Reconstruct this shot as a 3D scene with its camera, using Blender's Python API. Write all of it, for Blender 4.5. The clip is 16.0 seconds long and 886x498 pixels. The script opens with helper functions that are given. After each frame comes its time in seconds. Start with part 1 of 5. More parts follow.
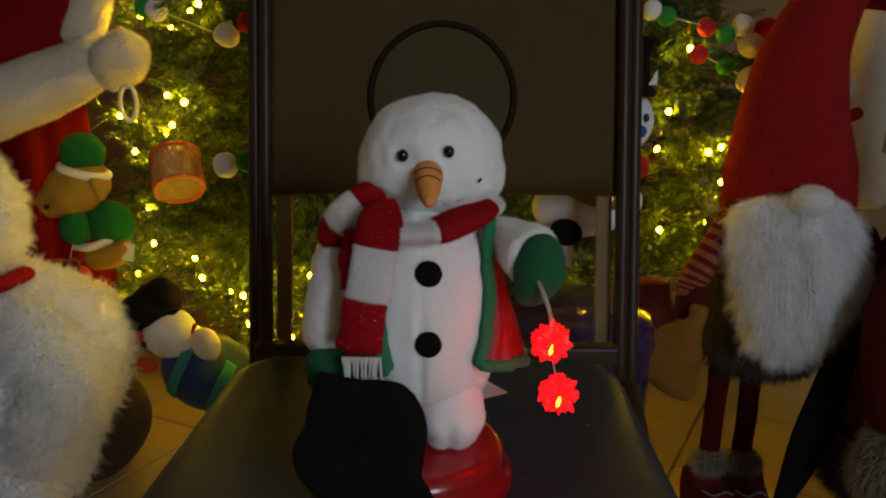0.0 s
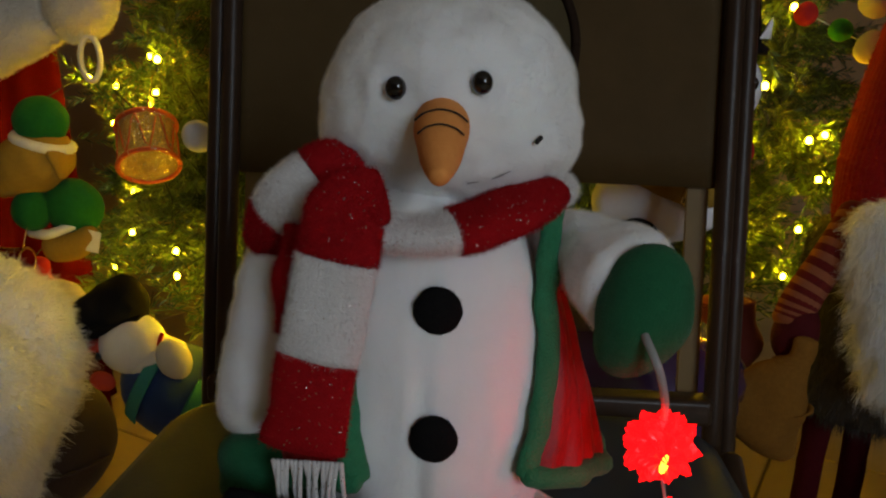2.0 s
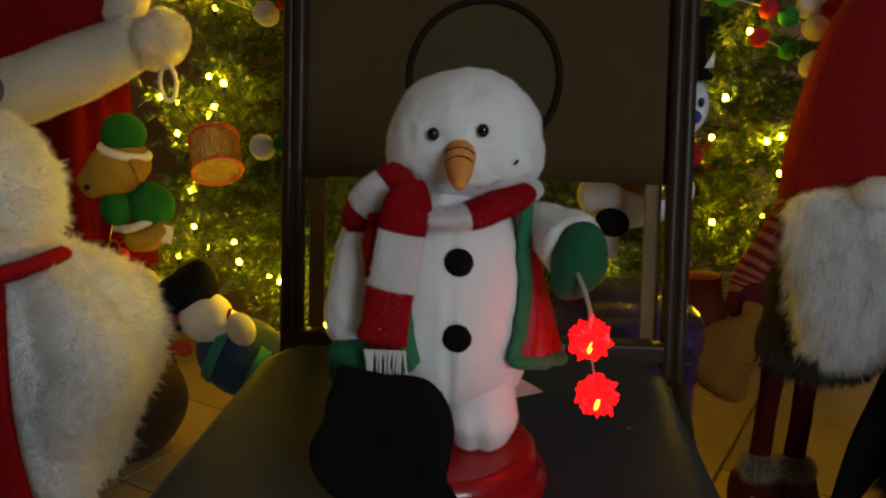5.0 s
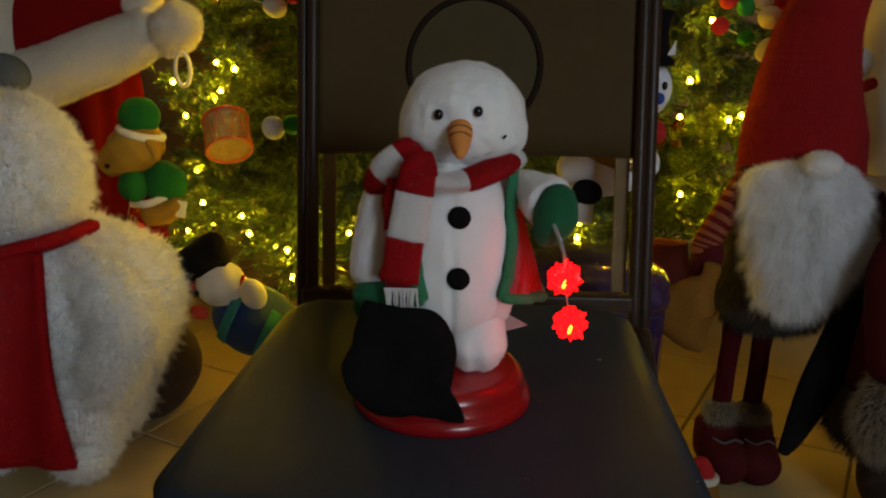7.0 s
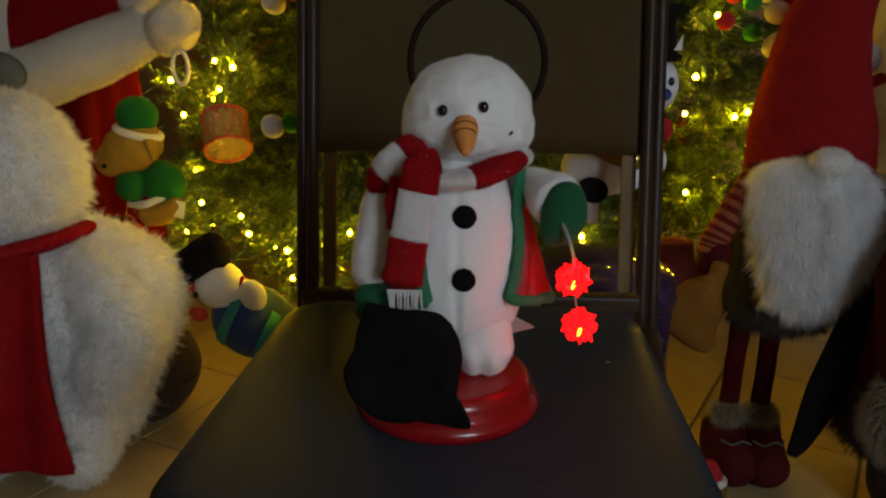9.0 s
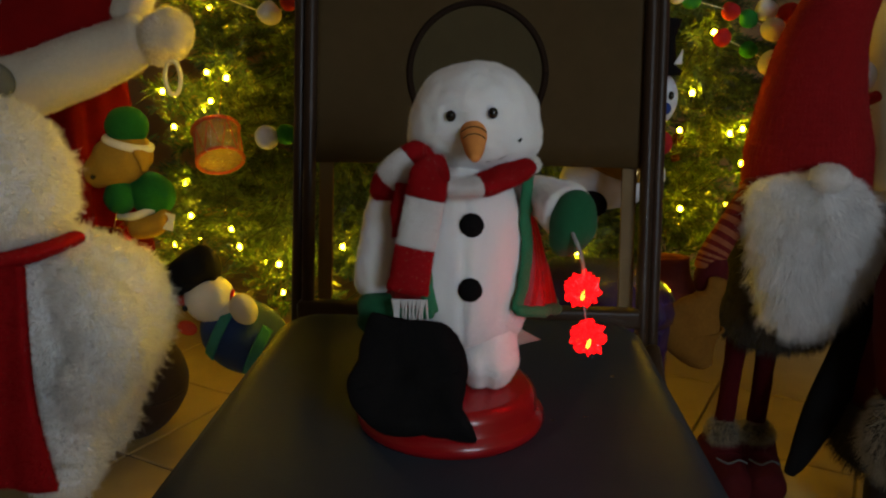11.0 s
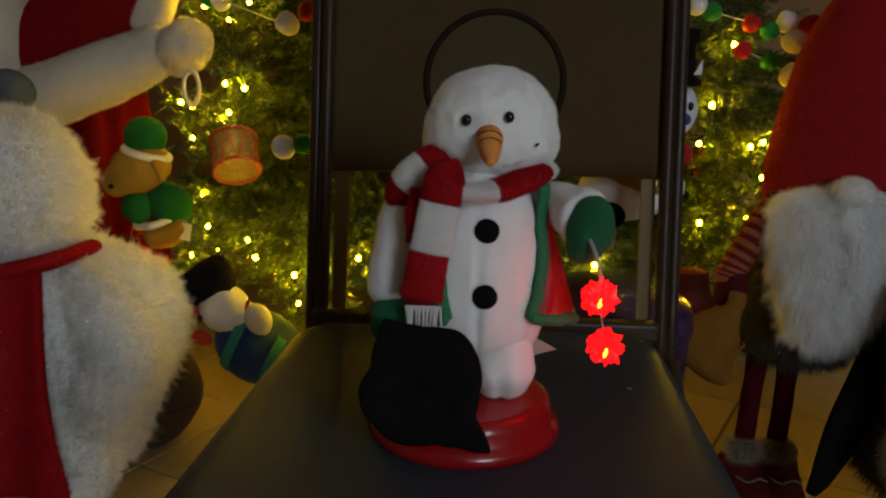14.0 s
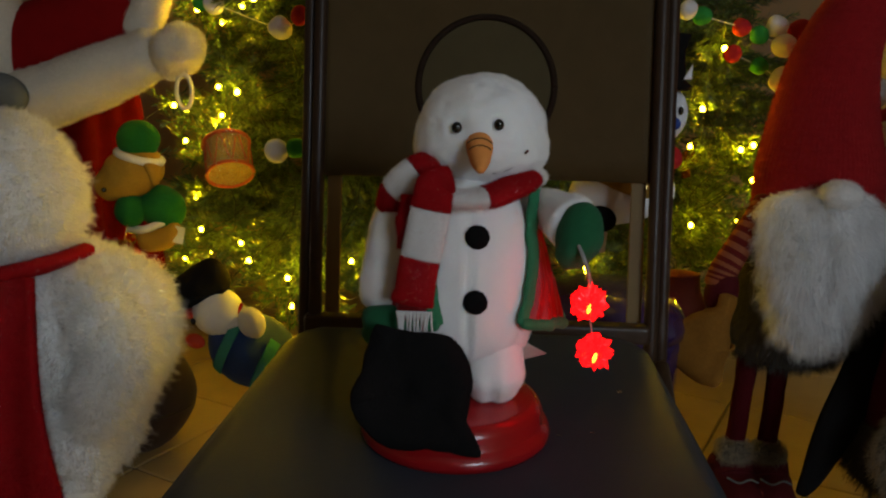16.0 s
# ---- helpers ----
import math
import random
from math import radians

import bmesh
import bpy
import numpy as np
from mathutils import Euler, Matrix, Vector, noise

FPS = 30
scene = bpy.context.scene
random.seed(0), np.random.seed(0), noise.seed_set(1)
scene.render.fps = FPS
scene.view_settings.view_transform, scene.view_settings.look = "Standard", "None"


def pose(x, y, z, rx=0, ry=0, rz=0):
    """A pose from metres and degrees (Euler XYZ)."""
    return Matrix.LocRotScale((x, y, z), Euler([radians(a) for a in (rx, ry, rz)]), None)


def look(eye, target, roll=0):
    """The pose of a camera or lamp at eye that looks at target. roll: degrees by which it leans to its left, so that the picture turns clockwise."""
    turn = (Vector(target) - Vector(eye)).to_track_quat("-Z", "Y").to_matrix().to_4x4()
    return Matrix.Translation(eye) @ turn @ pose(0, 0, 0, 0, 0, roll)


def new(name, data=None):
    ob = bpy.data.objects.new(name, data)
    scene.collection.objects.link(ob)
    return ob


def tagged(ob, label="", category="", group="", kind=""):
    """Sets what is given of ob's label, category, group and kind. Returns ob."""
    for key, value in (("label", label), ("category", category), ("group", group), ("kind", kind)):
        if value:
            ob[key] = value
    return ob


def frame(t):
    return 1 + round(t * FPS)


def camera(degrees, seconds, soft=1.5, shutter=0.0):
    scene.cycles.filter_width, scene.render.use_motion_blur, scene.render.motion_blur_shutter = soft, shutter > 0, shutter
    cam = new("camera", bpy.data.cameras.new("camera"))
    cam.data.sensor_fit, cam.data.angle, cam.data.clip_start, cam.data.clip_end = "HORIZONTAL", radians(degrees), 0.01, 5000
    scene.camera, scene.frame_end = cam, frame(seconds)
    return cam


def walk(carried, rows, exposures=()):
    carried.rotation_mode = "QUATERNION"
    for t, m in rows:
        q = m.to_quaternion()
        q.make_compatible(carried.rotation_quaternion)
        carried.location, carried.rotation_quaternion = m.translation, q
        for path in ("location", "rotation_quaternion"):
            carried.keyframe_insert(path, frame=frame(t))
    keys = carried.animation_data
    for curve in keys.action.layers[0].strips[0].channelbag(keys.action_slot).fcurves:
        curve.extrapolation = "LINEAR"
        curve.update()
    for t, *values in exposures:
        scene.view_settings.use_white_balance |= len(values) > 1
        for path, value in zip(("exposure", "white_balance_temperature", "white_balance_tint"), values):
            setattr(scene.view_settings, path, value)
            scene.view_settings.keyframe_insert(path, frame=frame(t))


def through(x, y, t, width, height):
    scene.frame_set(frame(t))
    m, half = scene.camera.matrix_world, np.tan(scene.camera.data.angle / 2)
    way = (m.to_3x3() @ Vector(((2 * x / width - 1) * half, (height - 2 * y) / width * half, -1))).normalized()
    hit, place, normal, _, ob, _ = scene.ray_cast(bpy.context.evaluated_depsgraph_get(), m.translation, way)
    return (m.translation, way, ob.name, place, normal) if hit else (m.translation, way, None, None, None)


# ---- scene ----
cam = camera(56.3, 16.0, soft=2.1)
PATH = [
    (0, (0.027, -0.059, 0.791), (-0.014, 1.884, 0.32), 0.1),
    (0.5, (0.015, 0.107, 0.758), (-0.062, 2.051, 0.294), -0.1),
    (1, (0.02, 0.19, 0.727), (-0.08, 2.133, 0.263), 0.4),
    (1.5, (0.022, 0.213, 0.736), (-0.089, 2.153, 0.261), 1.0),
    (2, (0.024, 0.215, 0.733), (-0.09, 2.153, 0.251), 1.5),
    (2.5, (0.027, 0.218, 0.73), (-0.091, 2.154, 0.244), 1.7),
    (3, (0.028, 0.223, 0.731), (-0.097, 2.159, 0.244), 1.6),
    (3.5, (0.031, 0.213, 0.733), (-0.103, 2.149, 0.248), 1.3),
    (4, (0.018, 0.165, 0.766), (-0.124, 2.1, 0.278), 0.8),
    (4.5, (0.032, 0.082, 0.783), (-0.114, 2.016, 0.292), 0.6),
    (4.7, (0.037, 0.040, 0.778), (-0.120, 1.972, 0.286), 0.5),
    (7, (0.032, -0.158, 0.794), (-0.085, 1.765, 0.255), 0.3),
    (7.5, (0.03, -0.154, 0.793), (-0.088, 1.769, 0.255), 0.2),
    (8, (0.028, -0.146, 0.792), (-0.091, 1.775, 0.248), 0.1),
    (8.5, (0.029, -0.141, 0.79), (-0.093, 1.78, 0.248), 0.0),
    (11, (0.008, -0.124, 0.776), (-0.072, 1.812, 0.281), 0.8),
    (11.5, (0.013, -0.125, 0.766), (-0.075, 1.821, 0.312), 0.9),
    (12, (0.016, -0.125, 0.767), (-0.082, 1.822, 0.318), 0.8),
    (12.5, (0.013, -0.125, 0.77), (-0.089, 1.821, 0.322), 0.7),
    (13, (0.012, -0.125, 0.768), (-0.099, 1.823, 0.326), 0.8),
    (13.5, (0.008, -0.121, 0.766), (-0.109, 1.825, 0.318), 0.9),
    (14, (0.01, -0.116, 0.765), (-0.113, 1.827, 0.309), 1.0),
    (14.5, (0.009, -0.115, 0.768), (-0.116, 1.827, 0.306), 0.9),
    (15, (0.009, -0.114, 0.767), (-0.112, 1.828, 0.305), 0.9),
    (15.5, (0.009, -0.117, 0.769), (-0.105, 1.826, 0.308), 1.0),
    (16, (0.013, -0.121, 0.771), (-0.096, 1.823, 0.316), 1.0),
]
walk(cam, [(t, look(eye, target, roll)) for t, eye, target, roll in PATH],
     ((0.0, -0.02), (1.0, -0.18), (4.0, -0.14), (7.0, -0.02), (8.5, -0.06), (11.0, -0.16), (16.0, -0.10)))

# ---- world, lamps ----
world = bpy.data.worlds.new("world")
scene.world = world
world.use_nodes = True
world.node_tree.nodes["Background"].inputs[0].default_value = (0.10, 0.13, 0.20, 1)
world.node_tree.nodes["Background"].inputs[1].default_value = 0.09

FRONT_LIGHT_POWER, BULB_GLOW, FLAKE_GLOW = 37.0, 480.0, 3.6
# lamp added for the bluish front light, whose real source is unseen
lamp_data = bpy.data.lights.new("window_light", "AREA")
lamp_data.shape, lamp_data.size, lamp_data.size_y = "RECTANGLE", 1.2, 1.1
lamp_data.energy, lamp_data.color = FRONT_LIGHT_POWER, (0.74, 0.87, 1.0)
window_light = new("window_light", lamp_data)
window_light.matrix_world = look((1.70, -2.76, 1.65), (0.2, 0.9, 0.5))


# ---- materials ----
def mat(name, color, color2=None, scale=60.0, rough=0.8, metal=0.0, bump=0.0, bump_scale=None, sheen=0.000,
        coat=0.0, rand=0.0, stain=0.25, spec=0.5, sss=0.0):
    """A surface with grain at one scale and stains at a larger one."""
    m = bpy.data.materials.new(name)
    m.use_nodes = True
    nt = m.node_tree
    b = nt.nodes["Principled BSDF"]
    b.inputs["Roughness"].default_value, b.inputs["Metallic"].default_value = rough, metal
    b.inputs["Sheen Weight"].default_value, b.inputs["Coat Weight"].default_value = sheen, coat
    b.inputs["Specular IOR Level"].default_value = spec
    if sss:
        b.inputs["Subsurface Weight"].default_value = sss
        b.inputs["Subsurface Radius"].default_value = (0.006, 0.005, 0.004)
        b.inputs["Subsurface Scale"].default_value = 0.6
    tc = nt.nodes.new("ShaderNodeTexCoord")
    n1, n2 = nt.nodes.new("ShaderNodeTexNoise"), nt.nodes.new("ShaderNodeTexNoise")
    n1.inputs["Scale"].default_value, n1.inputs["Detail"].default_value = scale, 4
    n2.inputs["Scale"].default_value, n2.inputs["Detail"].default_value = scale / 9, 3
    for n in (n1, n2):
        nt.links.new(tc.outputs["Object"], n.inputs["Vector"])
    color2 = color2 or tuple(c * 0.75 for c in color)
    mix = nt.nodes.new("ShaderNodeMix")
    mix.data_type = "RGBA"
    mix.inputs[6].default_value, mix.inputs[7].default_value = (*color, 1), (*color2, 1)
    add = nt.nodes.new("ShaderNodeMath")
    add.operation = "MULTIPLY_ADD"
    add.inputs[1].default_value = stain * 2
    nt.links.new(n2.outputs["Fac"], add.inputs[0])
    sub = nt.nodes.new("ShaderNodeMath")
    sub.operation = "SUBTRACT"
    sub.inputs[1].default_value = stain
    nt.links.new(n1.outputs["Fac"], sub.inputs[0])
    nt.links.new(sub.outputs[0], add.inputs[2])
    nt.links.new(add.outputs[0], mix.inputs[0])
    out = mix.outputs[2]
    if rand:
        info = nt.nodes.new("ShaderNodeObjectInfo")
        hsv = nt.nodes.new("ShaderNodeHueSaturation")
        mr = nt.nodes.new("ShaderNodeMapRange")
        mr.inputs[3].default_value, mr.inputs[4].default_value = 1 - rand, 1 + rand
        nt.links.new(info.outputs["Random"], mr.inputs[0])
        nt.links.new(mr.outputs[0], hsv.inputs["Value"])
        nt.links.new(out, hsv.inputs["Color"])
        out = hsv.outputs[0]
    nt.links.new(out, b.inputs["Base Color"])
    if bump:
        bn = nt.nodes.new("ShaderNodeBump")
        bn.inputs["Strength"].default_value = bump
        bn.inputs["Distance"].default_value = 0.002
        n3 = nt.nodes.new("ShaderNodeTexNoise")
        n3.inputs["Scale"].default_value, n3.inputs["Detail"].default_value = bump_scale or scale * 3, 3
        nt.links.new(tc.outputs["Object"], n3.inputs["Vector"])
        nt.links.new(n3.outputs["Fac"], bn.inputs["Height"])
        nt.links.new(bn.outputs[0], b.inputs["Normal"])
    return m


def island_vary(m, low, high):
    """Vary the brightness of separate blades in one mesh."""
    nt = m.node_tree
    b = nt.nodes["Principled BSDF"]
    src = b.inputs["Base Color"].links[0].from_socket
    g, hsv, mr = (nt.nodes.new(k) for k in ("ShaderNodeNewGeometry", "ShaderNodeHueSaturation", "ShaderNodeMapRange"))
    mr.inputs[3].default_value, mr.inputs[4].default_value = low, high
    nt.links.new(g.outputs["Random Per Island"], mr.inputs[0])
    nt.links.new(mr.outputs[0], hsv.inputs["Value"])
    nt.links.new(src, hsv.inputs["Color"])
    nt.links.new(hsv.outputs[0], b.inputs["Base Color"])
    return m


def sparkle(m, scale=900.0, share=0.02):
    """Sparse shiny flecks on a cloth."""
    nt = m.node_tree
    b = nt.nodes["Principled BSDF"]
    tc = nt.nodes.new("ShaderNodeTexCoord")
    v = nt.nodes.new("ShaderNodeTexVoronoi")
    v.inputs["Scale"].default_value = scale
    nt.links.new(tc.outputs["Object"], v.inputs["Vector"])
    sep = nt.nodes.new("ShaderNodeSeparateColor")
    nt.links.new(v.outputs["Color"], sep.inputs[0])
    gt = nt.nodes.new("ShaderNodeMath")
    gt.operation = "GREATER_THAN"
    gt.inputs[1].default_value = 1 - share
    nt.links.new(sep.outputs[0], gt.inputs[0])
    src = b.inputs["Base Color"].links[0].from_socket
    mix = nt.nodes.new("ShaderNodeMix")
    mix.data_type = "RGBA"
    mix.inputs[7].default_value = (0.95, 0.93, 0.9, 1)
    nt.links.new(gt.outputs[0], mix.inputs[0])
    nt.links.new(src, mix.inputs[6])
    nt.links.new(mix.outputs[2], b.inputs["Base Color"])
    nt.links.new(gt.outputs[0], b.inputs["Metallic"])
    mr = nt.nodes.new("ShaderNodeMapRange")
    mr.inputs[3].default_value, mr.inputs[4].default_value = b.inputs["Roughness"].default_value, 0.2
    nt.links.new(gt.outputs[0], mr.inputs[0])
    nt.links.new(mr.outputs[0], b.inputs["Roughness"])
    return m


def glow(name, color, strength, base=None):
    m = bpy.data.materials.new(name)
    m.use_nodes = True
    b = m.node_tree.nodes["Principled BSDF"]
    b.inputs["Base Color"].default_value = (*(base or color), 1)
    b.inputs["Emission Color"].default_value = (*color, 1)
    b.inputs["Emission Strength"].default_value = strength
    b.inputs["Roughness"].default_value = 0.3
    return m


def fur_mat(name, color, low=0.85, high=1.05, through=0.45):
    """Thin hairs that let part of the light through."""
    m = bpy.data.materials.new(name)
    m.use_nodes = True
    nt = m.node_tree
    nt.nodes.remove(nt.nodes["Principled BSDF"])
    g, mr, hsv, no, tc = (nt.nodes.new("ShaderNode" + k) for k in ("NewGeometry", "MapRange", "HueSaturation", "TexNoise", "TexCoord"))
    mr.inputs[3].default_value, mr.inputs[4].default_value = low, high
    hsv.inputs["Color"].default_value = (*color, 1)
    no.inputs["Scale"].default_value = 35
    add = nt.nodes.new("ShaderNodeMath")
    add.operation = "MULTIPLY_ADD"
    add.inputs[1].default_value = 0.3
    mul = nt.nodes.new("ShaderNodeMath")
    mul.operation = "MULTIPLY"
    nt.links.new(tc.outputs["Object"], no.inputs["Vector"])
    nt.links.new(no.outputs["Fac"], add.inputs[0])
    add.inputs[2].default_value = 0.85
    nt.links.new(g.outputs["Random Per Island"], mr.inputs[0])
    nt.links.new(mr.outputs[0], mul.inputs[0])
    nt.links.new(add.outputs[0], mul.inputs[1])
    nt.links.new(mul.outputs[0], hsv.inputs["Value"])
    d, t, mx = (nt.nodes.new("ShaderNode" + k) for k in ("BsdfDiffuse", "BsdfTranslucent", "MixShader"))
    mx.inputs[0].default_value = through
    for s in (d, t):
        nt.links.new(hsv.outputs[0], s.inputs["Color"])
    nt.links.new(d.outputs[0], mx.inputs[1])
    nt.links.new(t.outputs[0], mx.inputs[2])
    nt.links.new(mx.outputs[0], nt.nodes["Material Output"].inputs["Surface"])
    return m


PLUSH_WHITE = mat("plush_white", (0.92, 0.91, 0.89), (0.88, 0.87, 0.85), 120, 0.95, sheen=0.030, sss=0.35)
PLUSH_FUR = fur_mat("plush_pile", (0.95, 0.94, 0.92), 0.95, 1.02, 0.5)
SHAG_FUR = fur_mat("shaggy_pile", (0.97, 0.955, 0.92), 0.92, 1.03, 0.5)
CREAM = mat("cream_fleece", (0.68, 0.62, 0.50), (0.58, 0.52, 0.41), 120, 0.95, bump=0.4, bump_scale=500)
CREAM_FUR = fur_mat("cream_pile", (0.76, 0.70, 0.58), 0.92, 1.04, 0.5)
# white cuff fur with the dimness near the floor put into its colour
SHADED_FUR = fur_mat("shaded_fur", (0.44, 0.38, 0.28), 0.85, 1.1, 0.45)
BEARD_FUR = fur_mat("beard_fur", (0.96, 0.96, 0.96), 0.96, 1.02, 0.5)
GREY_FUR = island_vary(mat("grey_fur", (0.055, 0.046, 0.034), (0.034, 0.028, 0.022), 25, 0.85), 0.6, 1.2)
GREY_CLOTH = mat("grey_cloth", (0.07, 0.06, 0.045), None, 90, 0.9, bump=0.3)
SCARF_RED = sparkle(mat("scarf_red", (0.44, 0.007, 0.010), (0.30, 0.004, 0.007), 350, 0.9, bump=0.5, bump_scale=1100, spec=0.12), 1900, 0.012)
SCARF_WHITE = sparkle(mat("scarf_white", (0.78, 0.75, 0.72), (0.66, 0.63, 0.61), 350, 0.85, sheen=0.060, bump=0.5, bump_scale=1100), 1900, 0.012)
SCARF_RED_PILE = island_vary(mat("scarf_red_pile", (0.42, 0.006, 0.010), (0.28, 0.004, 0.007), 90, 0.95, spec=0.08), 0.75, 1.2)
VEST_RED = mat("velvet_red", (0.36, 0.007, 0.010), (0.20, 0.004, 0.006), 160, 0.5, sheen=0.1, bump=0.2, spec=0.3)
TRIM_GREEN = mat("trim_green", (0.015, 0.23, 0.09), (0.008, 0.15, 0.055), 300, 0.7, sheen=0.090, bump=0.6, bump_scale=900)
MITTEN_GREEN = mat("mitten_green", (0.008, 0.13, 0.045), (0.004, 0.09, 0.03), 250, 0.9, sheen=0.075, bump=0.4, bump_scale=1000)
MITTEN_PILE = island_vary(mat("mitten_pile", (0.008, 0.14, 0.05), (0.004, 0.09, 0.03), 60, 0.9), 0.7, 1.25)
BLACK_CLOTH = mat("black_felt", (0.010, 0.009, 0.009), (0.006, 0.006, 0.006), 300, 0.95, bump=0.4, spec=0.1)
EYE_BLACK = mat("eye_plastic", (0.006, 0.006, 0.006), None, 100, 0.12, coat=0.5)
NOSE_ORANGE = mat("nose_orange", (0.90, 0.36, 0.085), (0.80, 0.28, 0.055), 260, 0.85, bump=0.2)
CREASE = mat("crease_shade", (0.30, 0.28, 0.26), None, 200, 0.9)
STITCH_DIMPLE = mat("stitch_and_dimple_dark", (0.02, 0.015, 0.012), None, 200, 0.9)
BASE_RED = mat("base_red", (0.36, 0.008, 0.01), (0.30, 0.005, 0.008), 30, 0.22, coat=0.3, bump=0.03, bump_scale=150)
TAG_WHITE = mat("tag_white", (0.72, 0.70, 0.66), None, 80, 0.6)
CHAIR_METAL = mat("chair_enamel", (0.046, 0.027, 0.016), (0.034, 0.020, 0.012), 60, 0.36, bump=0.08, bump_scale=300, spec=0.22)
CHAIR_PANEL = mat("chair_panel", (0.084, 0.053, 0.020), (0.062, 0.040, 0.014), 40, 0.6, bump=0.10, bump_scale=500, spec=0.08, stain=0.4)
CHAIR_DISC = mat("chair_disc", (0.080, 0.062, 0.027), (0.064, 0.050, 0.022), 40, 0.6, bump=0.1, bump_scale=500, spec=0.08)
CHAIR_SEAT = sparkle(mat("chair_seat", (0.048, 0.060, 0.078), (0.036, 0.047, 0.063), 18, 0.42, bump=0.12, bump_scale=350, spec=0.035, stain=0.5), 260, 0.0004)
BRASS_BAR = mat("chair_bar", (0.21, 0.135, 0.042), (0.16, 0.10, 0.032), 40, 0.5, spec=0.2)
RING_DARK = mat("ring_dark", (0.027, 0.016, 0.010), None, 60, 0.9, spec=0.08)
TILE = mat("tile_glaze", (0.56, 0.41, 0.19), (0.44, 0.32, 0.14), 14, 0.22, bump=0.05, bump_scale=60, rand=0.06)
GROUT = mat("grout", (0.20, 0.15, 0.09), None, 90, 0.95, bump=0.4)
WALL = mat("wall_paint", (0.42, 0.26, 0.12), (0.36, 0.22, 0.10), 8, 0.85, bump=0.1, bump_scale=200)
CEILING = mat("ceiling_paint", (0.6, 0.55, 0.48), None, 8, 0.9, bump=0.1, bump_scale=120)
NEEDLE = island_vary(mat("fir_needle", (0.078, 0.130, 0.044), (0.036, 0.068, 0.020), 12, 0.38, spec=0.5), 0.3, 1.9)
BARK = mat("bark", (0.06, 0.038, 0.02), None, 60, 0.9, bump=0.6)
WIRE = mat("cable_green", (0.012, 0.03, 0.012), None, 60, 0.5)
BULB = glow("bulb_glow", (1.0, 0.60, 0.005), BULB_GLOW)
FLAKE = glow("flake_glow", (1.0, 0.002, 0.003), FLAKE_GLOW, (0.5, 0.02, 0.02))
FLAKE_CORE = glow("flake_core", (1.0, 0.06, 0.004), FLAKE_GLOW * 10)
CLEAR = mat("clear_tube", (0.75, 0.75, 0.75), None, 60, 0.2)
CLEAR.node_tree.nodes["Principled BSDF"].inputs["Transmission Weight"].default_value = 0.6
POM_WHITE = mat("felt_white", (0.82, 0.81, 0.78), (0.72, 0.71, 0.68), 120, 0.95, bump=0.6, bump_scale=500, sheen=0.060)
POM_GREEN = mat("felt_green", (0.025, 0.30, 0.035), (0.015, 0.20, 0.025), 120, 0.95, bump=0.6, bump_scale=500)
POM_RED = mat("felt_red", (0.50, 0.012, 0.012), (0.36, 0.008, 0.008), 120, 0.95, bump=0.6, bump_scale=500)
GLITTER_GOLD = sparkle(mat("glitter_gold", (0.50, 0.29, 0.05), (0.26, 0.14, 0.02), 500, 0.4, metal=0.5, bump=1.0, bump_scale=900), 700, 0.24)
RIM_ORANGE = sparkle(mat("rim_orange", (0.62, 0.10, 0.02), (0.45, 0.06, 0.012), 400, 0.35, metal=0.3, bump=0.5), 500, 0.05)
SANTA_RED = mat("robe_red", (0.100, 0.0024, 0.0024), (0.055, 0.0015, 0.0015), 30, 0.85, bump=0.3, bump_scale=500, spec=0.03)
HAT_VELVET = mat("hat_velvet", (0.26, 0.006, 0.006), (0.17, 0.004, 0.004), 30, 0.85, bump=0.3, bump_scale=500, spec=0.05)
HAT_KNIT = mat("hat_knit", (0.34, 0.009, 0.011), (0.22, 0.006, 0.007), 90, 0.95, sheen=0.024, bump=0.9, bump_scale=300, spec=0.2)
LEG_RED = mat("leg_red", (0.075, 0.004, 0.006), (0.048, 0.003, 0.004), 120, 0.9, bump=0.4, spec=0.1)
BOOT_RED = mat("boot_red", (0.085, 0.004, 0.006), (0.055, 0.003, 0.004), 120, 0.85, bump=0.4, spec=0.2)
STRIPE_TAN = mat("stripe_tan", (0.30, 0.095, 0.040), None, 150, 0.9, bump=0.4, spec=0.2)
STRIPE_RED = mat("stripe_red", (0.135, 0.010, 0.008), None, 150, 0.9, bump=0.4, spec=0.2)
BOW_RED = mat("bow_red", (0.030, 0.002, 0.002), (0.02, 0.002, 0.002), 90, 0.7, bump=0.3, spec=0.2)
BURLAP = mat("burlap", (0.27, 0.120, 0.018), (0.17, 0.074, 0.012), 220, 0.95, bump=0.6, bump_scale=700, spec=0.1)
TAN_PLUSH = mat("tan_plush", (0.34, 0.205, 0.026), (0.26, 0.15, 0.019), 160, 0.9, bump=0.3, spec=0.2)
CAP_GREEN = mat("cap_green", (0.009, 0.13, 0.022), (0.006, 0.09, 0.016), 140, 0.9, sheen=0.02, bump=0.3, spec=0.2)
DUCK_WHITE = mat("duck_white", (0.76, 0.73, 0.66), (0.68, 0.64, 0.56), 90, 0.85, sheen=0.02, bump=0.2)
DUCK_BLUE = mat("duck_blue", (0.012, 0.055, 0.24), (0.008, 0.04, 0.18), 90, 0.8, sheen=0.075, bump=0.2)
DUCK_TEAL = mat("duck_teal", (0.03, 0.26, 0.25), (0.02, 0.20, 0.19), 90, 0.8, bump=0.2)
BILL_RED = mat("bill_red", (0.60, 0.055, 0.02), (0.48, 0.035, 0.012), 90, 0.8, bump=0.2)
